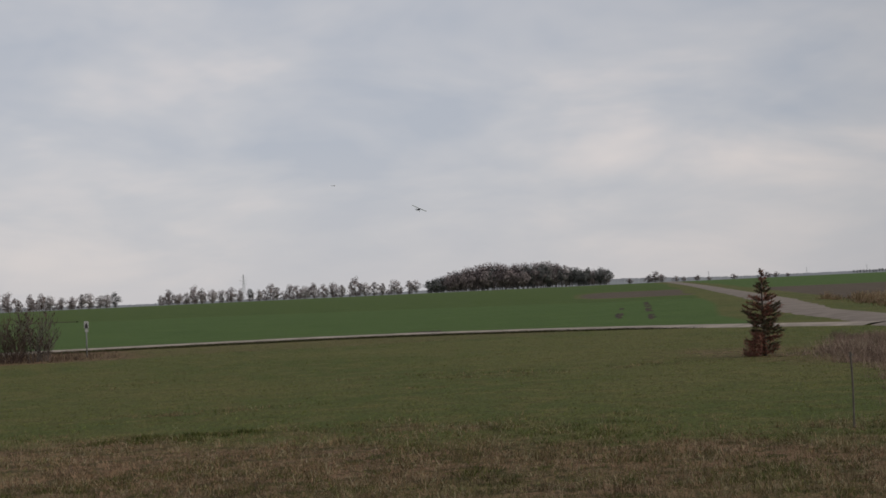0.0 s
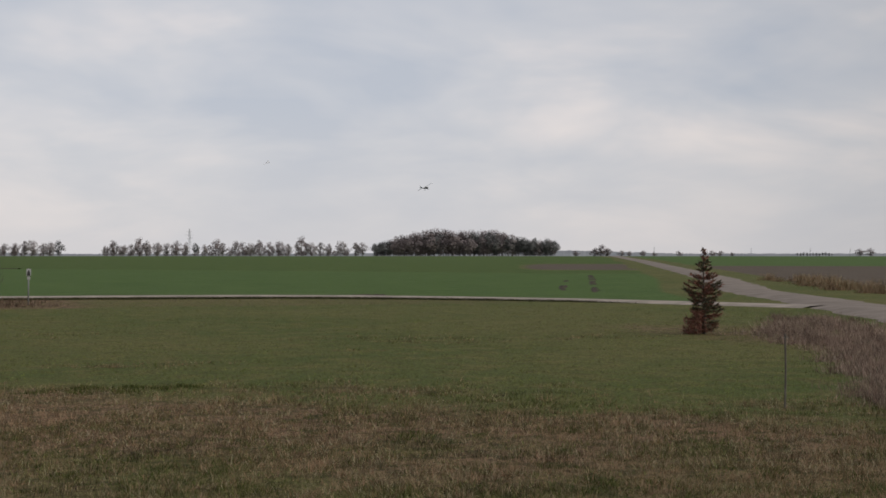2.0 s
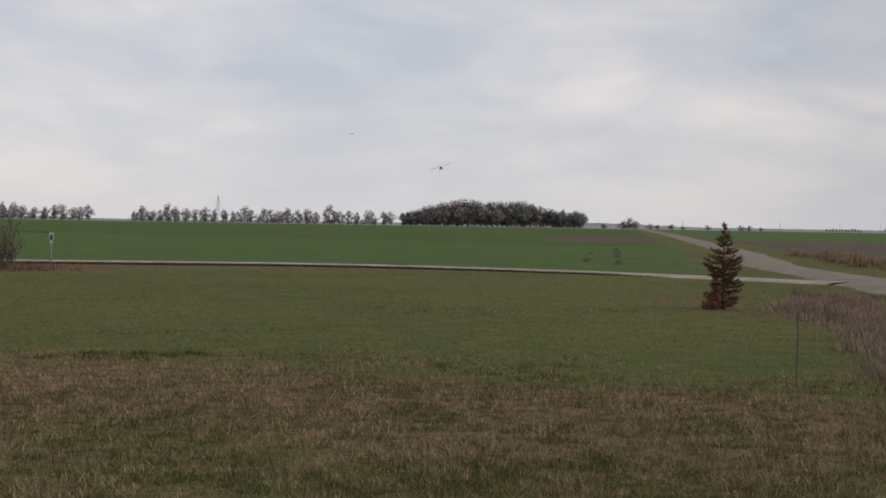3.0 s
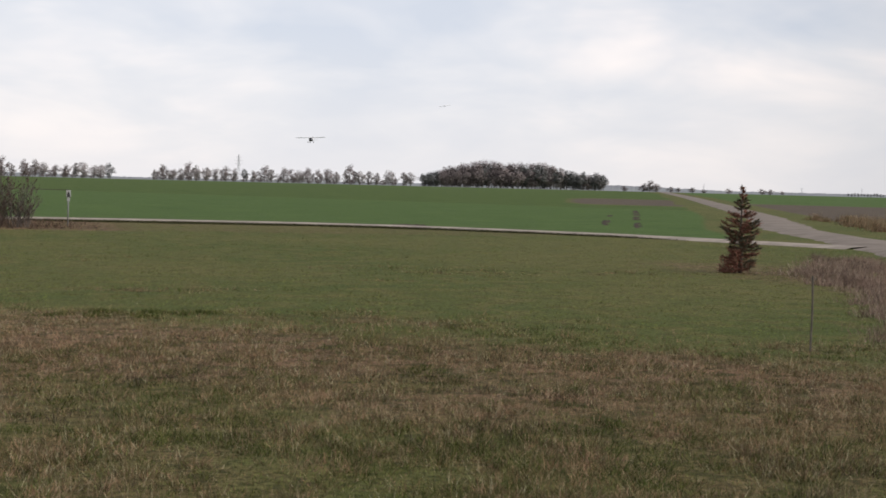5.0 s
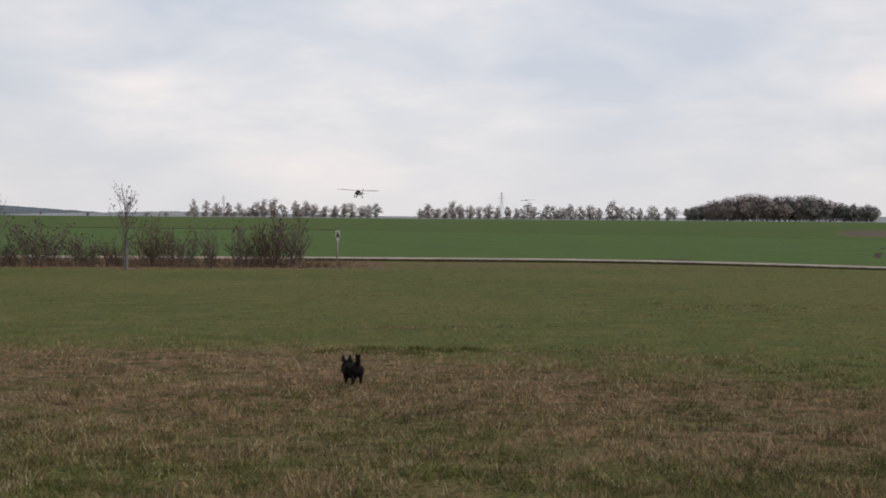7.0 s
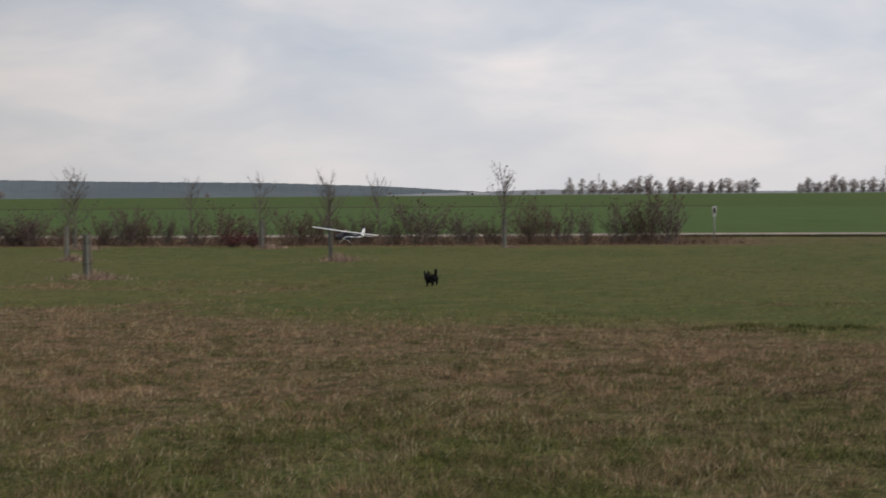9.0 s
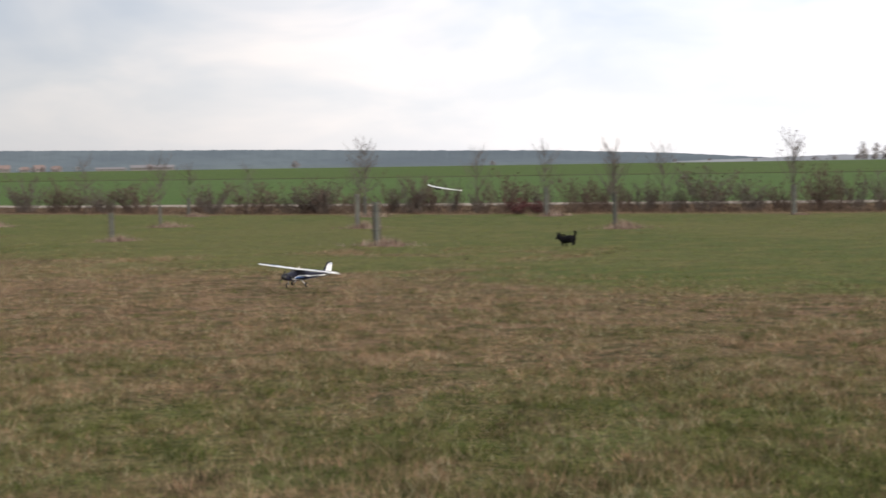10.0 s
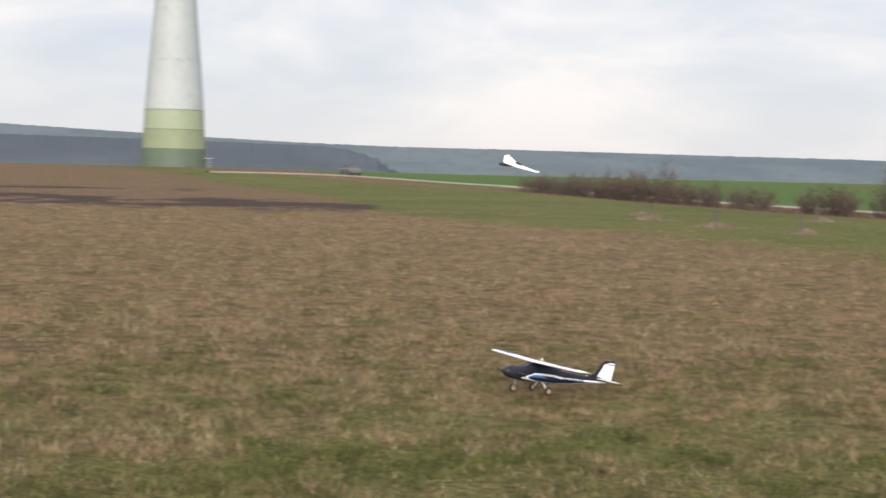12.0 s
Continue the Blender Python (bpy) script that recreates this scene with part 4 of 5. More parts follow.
def build_weeds():
    rnd = random.Random(15)
    kinds = [make_bush(60 + i, 0.8, M["bramble"], 0.12, M["dead_leaf"], "dry pinkish-brown weed clump beside the road", "dry weeds") for i in range(3)]
    for i in range(36):
        t = (i + rnd.random()) / 36
        y = 15.5 + 23 * t
        x = float(np.interp(y, WEED_Y, WEED_X)) + 0.3 + abs(rnd.gauss(0, 1.3))
        s = rnd.uniform(0.2, 0.36)
        (first if i < 3 else place)(kinds[i % 3], x, y, rnd.uniform(0, 360), s * 1.3, *(() if i < 3 else (s,)))
    inside = lambda x, y: smooth(-0.5, 0.8, x - np.interp(y, WEED_Y, WEED_X) + 0.9 * (field(x, y, 1.2, 70) - 0.5)) * smooth(0.6, -0.8, x - np.interp(y, WEED_Y, WEED_FAR)) * (0.25 + 0.75 * smooth(0.3, 0.6, field(x, y, 0.6, 71))) * smooth(41, 37, y)
    o = blades("weed_stalks", 90000, 19, inside, (0.05, 0.24), (0.0014, 0.0030), 4, 1.0, "standing pinkish-brown dead weed stalks beside the road", 14, 48, (-45, -26))
    o.data.materials.append(M["weed_stalk"])
    tuft = make_mound(31, 260, 0.3, (0.3, 0.7), "straw", "tall pale dead grass along the field edge")
    for i in range(26):
        t = i / 25
        x, y = 40 + 14 * t + rnd.uniform(-1, 1), 63 + 32 * t + rnd.uniform(-1, 1)
        (first if i == 0 else place)(tuft, x + 2.8, y, rnd.uniform(0, 360), rnd.uniform(0.7, 1.5))
    low = make_mound(33, 300, 0.28, (0.05, 0.16), "tussock", "dark green tussock in the meadow")
    for i, (x, y) in enumerate(WEED_PATCH):
        (first if i == 0 else place)(low, x, y, 50 * i, 0.45 + 0.07 * (i % 4))


def clump(V, F, p, size, rnd, out):
    """A small uneven four-cornered clump of twigs."""
    n = (out + Vector((rnd.gauss(0, 0.5), rnd.gauss(0, 0.5), rnd.gauss(0, 0.25)))).normalized()
    a = n.orthogonal().normalized()
    b = n.cross(a)
    o = len(V)
    V += [p + (a * math.cos(k * math.tau / 4) + b * math.sin(k * math.tau / 4)) * size * rnd.uniform(0.5, 1.2) for k in range(4)]
    F += [tuple(range(o, o + 4))]


def make_far_tree(seed, mat_name, shape, label, group):
    """Height 1: trunk, limbs and a crown of small clumps in lobes, with gaps."""
    rnd = random.Random(seed)
    TV, TF, V, F = [], [], [], []
    wide, bottom, clumps = {"round": (0.44, 0.14, 850), "tall": (0.30, 0.10, 650), "pine": (0.36, 0.30, 850), "dense": (0.44, 0.04, 1000)}[shape]
    stick(TV, TF, (0, 0, -0.02), (rnd.uniform(-0.02, 0.02), 0, 0.6), 0.020, 0.011, 5)
    lobes = []
    for i in range(17):
        a, t = rnd.uniform(0, math.tau), (i + rnd.random()) / 17
        r = wide * max(0.12, math.sin(math.pi * min(1, 0.12 + 0.88 * t) ** 1.15)) * rnd.uniform(0.15, 0.95)
        c = Vector((math.cos(a) * r, math.sin(a) * r, bottom + (0.94 - bottom) * (0.04 + 0.94 * t)))
        lobes.append((c, rnd.uniform(0.11, 0.19) * wide / 0.4))
        stick(TV, TF, (0, 0, min(c.z * 0.62, 0.55)), c, 0.007, 0.002, 3)
    for i in range(clumps):
        c, s = lobes[rnd.randrange(17)]
        p = c + Vector((rnd.gauss(0, 1), rnd.gauss(0, 1), rnd.gauss(0, 1))).normalized() * s * rnd.random() ** 0.4
        if p.z < bottom * 0.7:
            continue
        out = (p - Vector((0, 0, 0.5))).normalized()
        clump(V, F, p, rnd.uniform(0.016, 0.042), rnd, out)
    ob = thing("tree", label, "tree", group=group)
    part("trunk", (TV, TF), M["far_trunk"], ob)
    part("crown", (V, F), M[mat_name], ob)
    return ob


def build_far_trees():
    rnd = random.Random(21)
    D = 1400
    row = {}
    for i in range(4):
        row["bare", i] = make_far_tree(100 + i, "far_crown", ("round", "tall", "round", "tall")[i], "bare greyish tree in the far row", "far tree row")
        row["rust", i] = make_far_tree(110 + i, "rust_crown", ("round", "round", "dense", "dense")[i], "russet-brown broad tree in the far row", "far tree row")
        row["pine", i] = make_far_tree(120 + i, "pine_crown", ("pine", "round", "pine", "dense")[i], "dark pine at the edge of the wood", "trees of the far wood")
    seen = set()

    def put(kind, az, h, d=D, wide=1.0, low=0):
        k = (kind, rnd.randrange(low, 4))
        x, y = polar(az, d)
        s = h
        if k in seen:
            place(row[k], x, y, rnd.uniform(0, 360), s * wide * rnd.uniform(0.9, 1.15), s)
        else:
            seen.add(k)
            first(row[k], x, y, rnd.uniform(0, 360), s)

    deg = lambda e: D * math.tan(radians(e))
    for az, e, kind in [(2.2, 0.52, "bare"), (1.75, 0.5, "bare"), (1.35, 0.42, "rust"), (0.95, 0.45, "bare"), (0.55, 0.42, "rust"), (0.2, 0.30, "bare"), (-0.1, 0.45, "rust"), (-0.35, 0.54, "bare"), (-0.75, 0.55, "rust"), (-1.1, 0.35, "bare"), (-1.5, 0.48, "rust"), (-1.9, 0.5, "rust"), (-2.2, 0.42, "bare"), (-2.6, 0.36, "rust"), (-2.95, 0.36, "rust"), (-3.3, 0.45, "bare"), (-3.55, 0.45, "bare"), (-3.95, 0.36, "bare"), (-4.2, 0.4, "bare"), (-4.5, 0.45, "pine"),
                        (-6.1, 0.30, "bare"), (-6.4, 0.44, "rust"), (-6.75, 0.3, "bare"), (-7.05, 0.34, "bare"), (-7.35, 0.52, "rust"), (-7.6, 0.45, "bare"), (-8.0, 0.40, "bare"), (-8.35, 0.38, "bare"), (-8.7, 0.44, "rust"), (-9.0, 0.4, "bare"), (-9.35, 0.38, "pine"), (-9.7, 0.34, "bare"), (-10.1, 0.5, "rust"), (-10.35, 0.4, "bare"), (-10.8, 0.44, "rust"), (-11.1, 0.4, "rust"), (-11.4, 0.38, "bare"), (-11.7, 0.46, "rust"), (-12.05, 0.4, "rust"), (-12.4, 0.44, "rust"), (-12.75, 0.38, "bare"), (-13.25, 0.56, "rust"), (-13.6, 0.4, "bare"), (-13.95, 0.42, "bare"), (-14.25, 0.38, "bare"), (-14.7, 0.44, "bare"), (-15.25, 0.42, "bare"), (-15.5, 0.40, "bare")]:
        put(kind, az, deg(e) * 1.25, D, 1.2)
    for az0, az1 in ((2.3, -4.5), (-6.2, -15.4)):
        az = az0
        while az > az1:
            put(rnd.choice(("bare", "bare", "rust")), az, deg(rnd.uniform(0.20, 0.44)), D + 20)
            put("rust", az + 0.1, deg(rnd.uniform(0.12, 0.22)), D + 45, 1.7, 2)
            az -= rnd.uniform(0.2, 0.42)
    crest = [(-15.95, 0.5), (-16.4, 0.6), (-17.0, 0.74), (-17.8, 0.88), (-18.3, 0.93), (-19.0, 0.88), (-19.8, 0.86), (-20.7, 0.9), (-21.2, 0.72), (-21.8, 0.62), (-22.4, 0.60), (-22.7, 0.5)]
    for lay in range(3):
        az = -15.95 - 0.07 * lay
        while az > -22.7:
            e = float(np.interp(-az, [-c[0] for c in crest], [c[1] for c in crest]))
            edge = az > -16.6 or az < -21.3
            kind = "pine" if (edge and rnd.random() < 0.8) or rnd.random() < 0.22 else ("bare" if -21.2 < az < -19.9 and rnd.random() < 0.55 else "rust")
            put(kind, az, deg(e) * rnd.uniform(0.92, 1.1) * (1.0, 0.92, 0.75)[lay], D + (0, -25, 25)[lay])
            az -= rnd.uniform(0.13, 0.24)
    for az, e in [(-24.1, 0.22), (-24.35, 0.36), (-24.6, 0.24), (-25.1, 0.17), (-25.4, 0.14), (-25.9, 0.16), (-26.3, 0.1), (-27.2, 0.15), (-28.4, 0.16), (-28.7, 0.15), (-29.1, 0.1), (-33.6, 0.22), (-34.0, 0.24), (-23.4, 0.16)]:
        put("rust", az, deg(e) + 1, D, 1.9, 2)
    az = 41.8
    while az > 27.5:
        put("bare", az, deg(rnd.uniform(0.12, 0.24)), D + 150, 1.4)
        az -= rnd.uniform(0.35, 0.9)
    for i in range(12):
        put("pine", -31.45 - 0.11 * i, deg(rnd.uniform(0.10, 0.16)))
    for az, e in [(22.9, 0.25), (15.6, 0.14), (8.9, 0.12), (6.0, 0.1), (3.9, 0.12), (3.2, 0.14), (28.2, 0.2), (32.0, 0.16), (37.6, 0.24), (50.2, 0.3), (51.5, 0.24)]:
        put("rust", az, deg(e) + 1, D, 1.6, 2)


# ---------------------------------------------------------------- far works of man
def make_pylon():
    ob = thing("pylon", "distant grey lattice power pylon", "pylon", group="far pylons")
    V, F = [], []
    w = lambda z: 0.06 * (1 - z) + 0.010
    zs = [0, 0.18, 0.34, 0.48, 0.6, 0.7, 0.79, 0.87, 0.94, 1.0]
    for z0, z1 in zip(zs, zs[1:]):
        c0 = [Vector((sx * w(z0), sy * w(z0), z0)) for sx, sy in ((-1, -1), (1, -1), (1, 1), (-1, 1))]
        c1 = [Vector((sx * w(z1), sy * w(z1), z1)) for sx, sy in ((-1, -1), (1, -1), (1, 1), (-1, 1))]
        for k in range(4):
            stick(V, F, c0[k], c1[k], 0.0035, 0.0035, 3)
            stick(V, F, c0[k], c1[(k + 1) % 4], 0.002, 0.002, 3)
            stick(V, F, c1[k], c1[(k + 1) % 4], 0.002, 0.002, 3)
    part("mast", (V, F), M["lattice"], ob)
    for z, L in ((0.66, 0.16), (0.78, 0.20), (0.90, 0.13)):
        V, F = [], []
        for s in (-1, 1):
            stick(V, F, (0, -0.02, z), (s * L, 0, z + 0.01), 0.0035, 0.002, 3)
            stick(V, F, (0, 0.02, z - 0.03), (s * L, 0, z + 0.01), 0.0035, 0.002, 3)
        part("crossarm", (V, F), M["lattice"], ob)
    return ob


def build_far_works():
    p = make_pylon()
    for i, (az, e, d) in enumerate([(-9.15, 1.0, 1800), (1.13, 0.8, 2000), (-26.3, 0.34, 3000), (-29.8, 0.3, 3000), (-33.3, 0.3, 2900), (-31.9, 0.3, 3000)]):
        x, y = polar(az, d)
        (first if i == 0 else place)(p, x, y, az + 35, d * math.tan(radians(e)))


def make_house(wx, wy, wall_h, roof_h, roof, label):
    ob = thing("house", label, "house", group="village houses")
    part("wall", box((wx, wy, wall_h), (0, 0, wall_h / 2)), M["plaster"], ob)
    o = 0.5
    bm = bmesh.new()
    a = [bm.verts.new(v) for v in ((-wx / 2 - o, -wy / 2 - o, wall_h - 0.2), (wx / 2 + o, -wy / 2 - o, wall_h - 0.2), (wx / 2 + o, wy / 2 + o, wall_h - 0.2), (-wx / 2 - o, wy / 2 + o, wall_h - 0.2), (-wx / 2 - o, 0, wall_h + roof_h), (wx / 2 + o, 0, wall_h + roof_h))]
    for f in ((0, 1, 5, 4), (2, 3, 4, 5), (0, 4, 3), (1, 2, 5), (0, 3, 2, 1)):
        bm.faces.new([a[i] for i in f])
    r = part("roof", bm, roof, ob)
    part("chimney", box((0.7, 0.7, 1.8), (wx * 0.2, 0.3, wall_h + roof_h)), M["tiles"], r)
    for i in range(max(2, int(wx / 3.2))):
        w = part("window", box((1.2, 0.12, 1.4), (-wx / 2 + 1.8 + i * 3.2, -wy / 2 - 0.02, wall_h * 0.55)), M["pane"], ob)
    return ob


def build_village():
    protos = [make_house(12, 9, 4, 4.2, M["tiles"], "distant cream house with a red tiled roof"), make_house(14, 9, 4.5, 3.5, M["grey_roof"], "distant pale house with a grey roof"), make_house(44, 14, 3.2, 2.6, M["grey_roof"], "long low pale barn at the village edge")]
    spots = [(0, 37.1, 1600, 10), (1, 38.7, 1650, 40), (1, 41.5, 1900, 70), (0, 34.95, 1650, -20), (1, 34.5, 1620, 15), (0, 33.9, 1750, 80), (0, 33.3, 1700, 35), (0, 32.6, 1720, 20), (0, 32.1, 1760, 50), (2, 29.6, 1500, 28), (2, 28.1, 1540, 25), (0, 36.6, 1650, 60), (1, 35.6, 1700, 30), (0, 31.5, 1740, 0)]
    seen = set()
    for k, az, d, turn in spots:
        x, y = polar(az, d)
        (place if k in seen else first)(protos[k], x, y, turn, (0.62, 0.95, 0.7, 0.8)[int(az * 10) % 4])
        seen.add(k)


def build_turbine():
    x, y = polar(68.56, 250)
    z0 = land_at(x, y)
    ob = thing("wind_turbine_tower", "pale tapering wind turbine tower with green base bands", "tower", pose(x, y, z0 - 0.1, 0, 0, 68.56))
    prof = [(0, 5.10), (2.7, 4.98), (5.6, 4.84), (9.1, 4.66), (16, 4.15), (26.5, 3.22), (40, 2.6), (64, 1.9)]
    rad = lambda z: float(np.interp(z, [p[0] for p in prof], [p[1] for p in prof]))

    def shell(z0, z1, n):
        return loft([[Vector((math.cos(k * math.tau / 48) * rad(z), math.sin(k * math.tau / 48) * rad(z), z)) for k in range(48)] for z in np.linspace(z0, z1, n)], False)

    part("base_band", shell(0, 3.0, 3), M["green_a"], ob, "dark green band", True)
    part("middle_band", shell(3.0, 6.0, 3), M["green_b"], ob, "mid green band", True)
    part("upper_band", shell(6.0, 9.1, 3), M["green_c"], ob, "pale green band", True)
    part("shaft", shell(9.1, 64, 16), M["concrete"], ob, "pale grey shaft", True)
    for z in (6.0, 9.1, 17, 25, 33):
        part("joint", tube([(0, 0, z - 0.04), (0, 0, z + 0.04)], [rad(z) + 0.03] * 2, 48), M["green_a"] if z < 10 else M["concrete"], ob)
    part("landing", box((1.6, 1.5, 0.14), (5.4, -0.9, 1.6), 0.02), M["steel"], ob)
    for k in range(6):
        part("step", box((0.9, 0.28, 0.05), (5.5, -1.8 - 0.27 * k, 1.45 - 0.25 * k)), M["steel"], ob)
    part("door", box((0.12, 1.0, 2.0), (4.99, -0.9, 2.7), 0.02), M["green_b"], ob)


def build_car():
    x, y = polar(62.1, 212)
    ob = thing("car", "small silver car parked on the far gravel track", "car", pose(x, y, land_at(x, y) + 0.1, 0, 0, -8))
    rings = []
    for px, w, b, t in ((-1.95, 0.7, 0.4, 0.75), (-1.85, 0.8, 0.25, 0.88), (-1.0, 0.84, 0.2, 0.95), (0, 0.85, 0.2, 0.96), (1.0, 0.85, 0.2, 0.98), (1.8, 0.82, 0.25, 0.95), (1.95, 0.74, 0.4, 0.8)):
        rings.append([Vector((px, s * w * k, z)) for s, k, z in ((-1, 0.92, b), (1, 0.92, b), (1, 1, b + 0.2), (1, 1, t - 0.12), (1, 0.9, t), (-1, 0.9, t), (-1, 1, t - 0.12), (-1, 1, b + 0.2))])
    part("body", loft(rings), M["silver"], ob, smooth=False)
    cab = [[Vector((px, s * w, z)) for s, w, z in ((-1, 0.76, 0.93), (1, 0.76, 0.93), (1, w2, h), (-1, w2, h))] for px, w2, h in ((-0.95, 0.74, 0.96), (-0.35, 0.62, 1.42), (1.0, 0.62, 1.45), (1.75, 0.72, 0.98))]
    part("cabin", loft(cab), M["pane"], ob)
    part("roof", box((1.5, 1.2, 0.05), (0.35, 0, 1.46), 0.02), M["silver"], ob)
    for sx in (-1.25, 1.25):
        for sy in (-0.8, 0.8):
            w = part("wheel", tube([(sx, sy - 0.1, 0.22), (sx, sy + 0.1, 0.22)], [0.31, 0.31], 16), M["rubber"], ob)
            part("rim", tube([(sx, sy - 0.11, 0.22), (sx, sy + 0.11, 0.22)], [0.19, 0.19], 12), M["steel"], w)


def build_sign():
    ob = thing("sign_post", "white waymark sign with a dark pictogram on a steel post", "sign", pose(3.15, 58.9, 0, 0, 0, 3))
    part("post", tube([(0, 0, -0.05), (0.01, 0, 1.34)], [0.027, 0.027], 10), M["steel"], ob, smooth=True)
    part("board", box((0.17, 0.012, 0.26), (0.01, -0.036, 1.20), 0.004), M["sign_white"], ob)
    bm = bmesh.new()
    f = bm.faces.new([bm.verts.new(v) for v in ((-0.055, -0.046, 1.08), (0.075, -0.046, 1.08), (0.055, -0.046, 1.2), (0.01, -0.046, 1.30), (-0.035, -0.046, 1.2))])
    ext = bmesh.ops.extrude_face_region(bm, geom=[f])
    for v in ext["geom"]:
        if isinstance(v, bmesh.types.BMVert):
            v.co.y += 0.003
    part("pictogram", bm, M["black"], ob, "dark pictogram")
    part("lower_board", box((0.12, 0.012, 0.10), (0.01, -0.036, 0.98), 0.004), M["sign_white"], ob)
    for z in (1.1, 1.26, 0.95):
        part("clamp", box((0.08, 0.05, 0.02), (0.005, -0.005, z)), M["steel"], ob)


def build_stake():
    ob = thing("stake", "thin weathered wooden stake in the dry grass", "stake", pose(9.2, 15.75, 0))
    part("post", tube([(0, 0, -0.1), (0.012, 0, 0.45), (0.004, 0, 0.88)], [0.013, 0.012, 0.012], 7), M["stake"], ob)
    part("wire", tube([(-0.02, 0.0, 0.84), (0.03, -0.01, 0.85), (0.05, 0.0, 0.83)], [0.003] * 3, 4), M["steel"], ob)


def build_clods():
    rnd = random.Random(4)
    V, F = [], []
    for i in range(330):
        if i < 110:
            x = rnd.uniform(-2, 25)
            y = float(path_y(x)) + 3.7 + rnd.gauss(0, 0.25)
            s = rnd.uniform(0.03, 0.09)
        elif i < 150:
            x, y, s = 18.6 + rnd.gauss(0, 0.5), 67.2 + rnd.gauss(0, 0.2), rnd.uniform(0.08, 0.2)
        else:
            az, r = rnd.choice(((-22.9, 107), (-22.75, 84), (-22.78, 90), (-23.84, 128), (-23.85, 121), (-23.87, 112), (-23.88, 104), (-23.9, 98), (-23.93, 86), (-23.95, 80)))
            x, y = polar(az + rnd.gauss(0, 0.055), r + rnd.gauss(0, 1.4))
            s = rnd.uniform(0.06, 0.15)
        o = len(V)
        for dx, dy, dz in ((-1, -0.7, 0), (1, -0.8, 0), (0.8, 0.8, 0), (-0.9, 0.7, 0), (0.1, 0, 0.5)):
            V.append((x + dx * s * rnd.uniform(0.7, 1.3), y + dy * s * 1.6, land_at(x, y) - 0.01 + dz * s))
        F += [(o, o + 1, o + 4), (o + 1, o + 2, o + 4), (o + 2, o + 3, o + 4), (o + 3, o, o + 4)]
    ob = new("earth_clods", mesh_of("earth_clods", V, F, M["clod"]))
    tagged(ob, "dark earth clods along the crop edge and wheel ruts", "earth", kind="stuff")


# ---------------------------------------------------------------- the aircraft
def foil(chord, thick, n=9):
    """A closed wing section, leading edge at x = 0, trailing edge at -chord."""
    up, low = [], []
    for i in range(n):
        u = 0.5 - 0.5 * math.cos(math.pi * i / (n - 1))
        t = 5 * thick * (0.2969 * math.sqrt(u) - 0.126 * u - 0.3516 * u * u + 0.2843 * u ** 3 - 0.1036 * u ** 4)
        up.append((-u * chord, t * chord * 1.25))
        low.append((-u * chord, -t * chord * 0.55))
    return up + low[-2:0:-1]


def wing_rings(spec, thick):
    return [[Vector((lx + px, y, z + pz)) for px, pz in foil(c, thick)] for y, lx, c, z in spec]


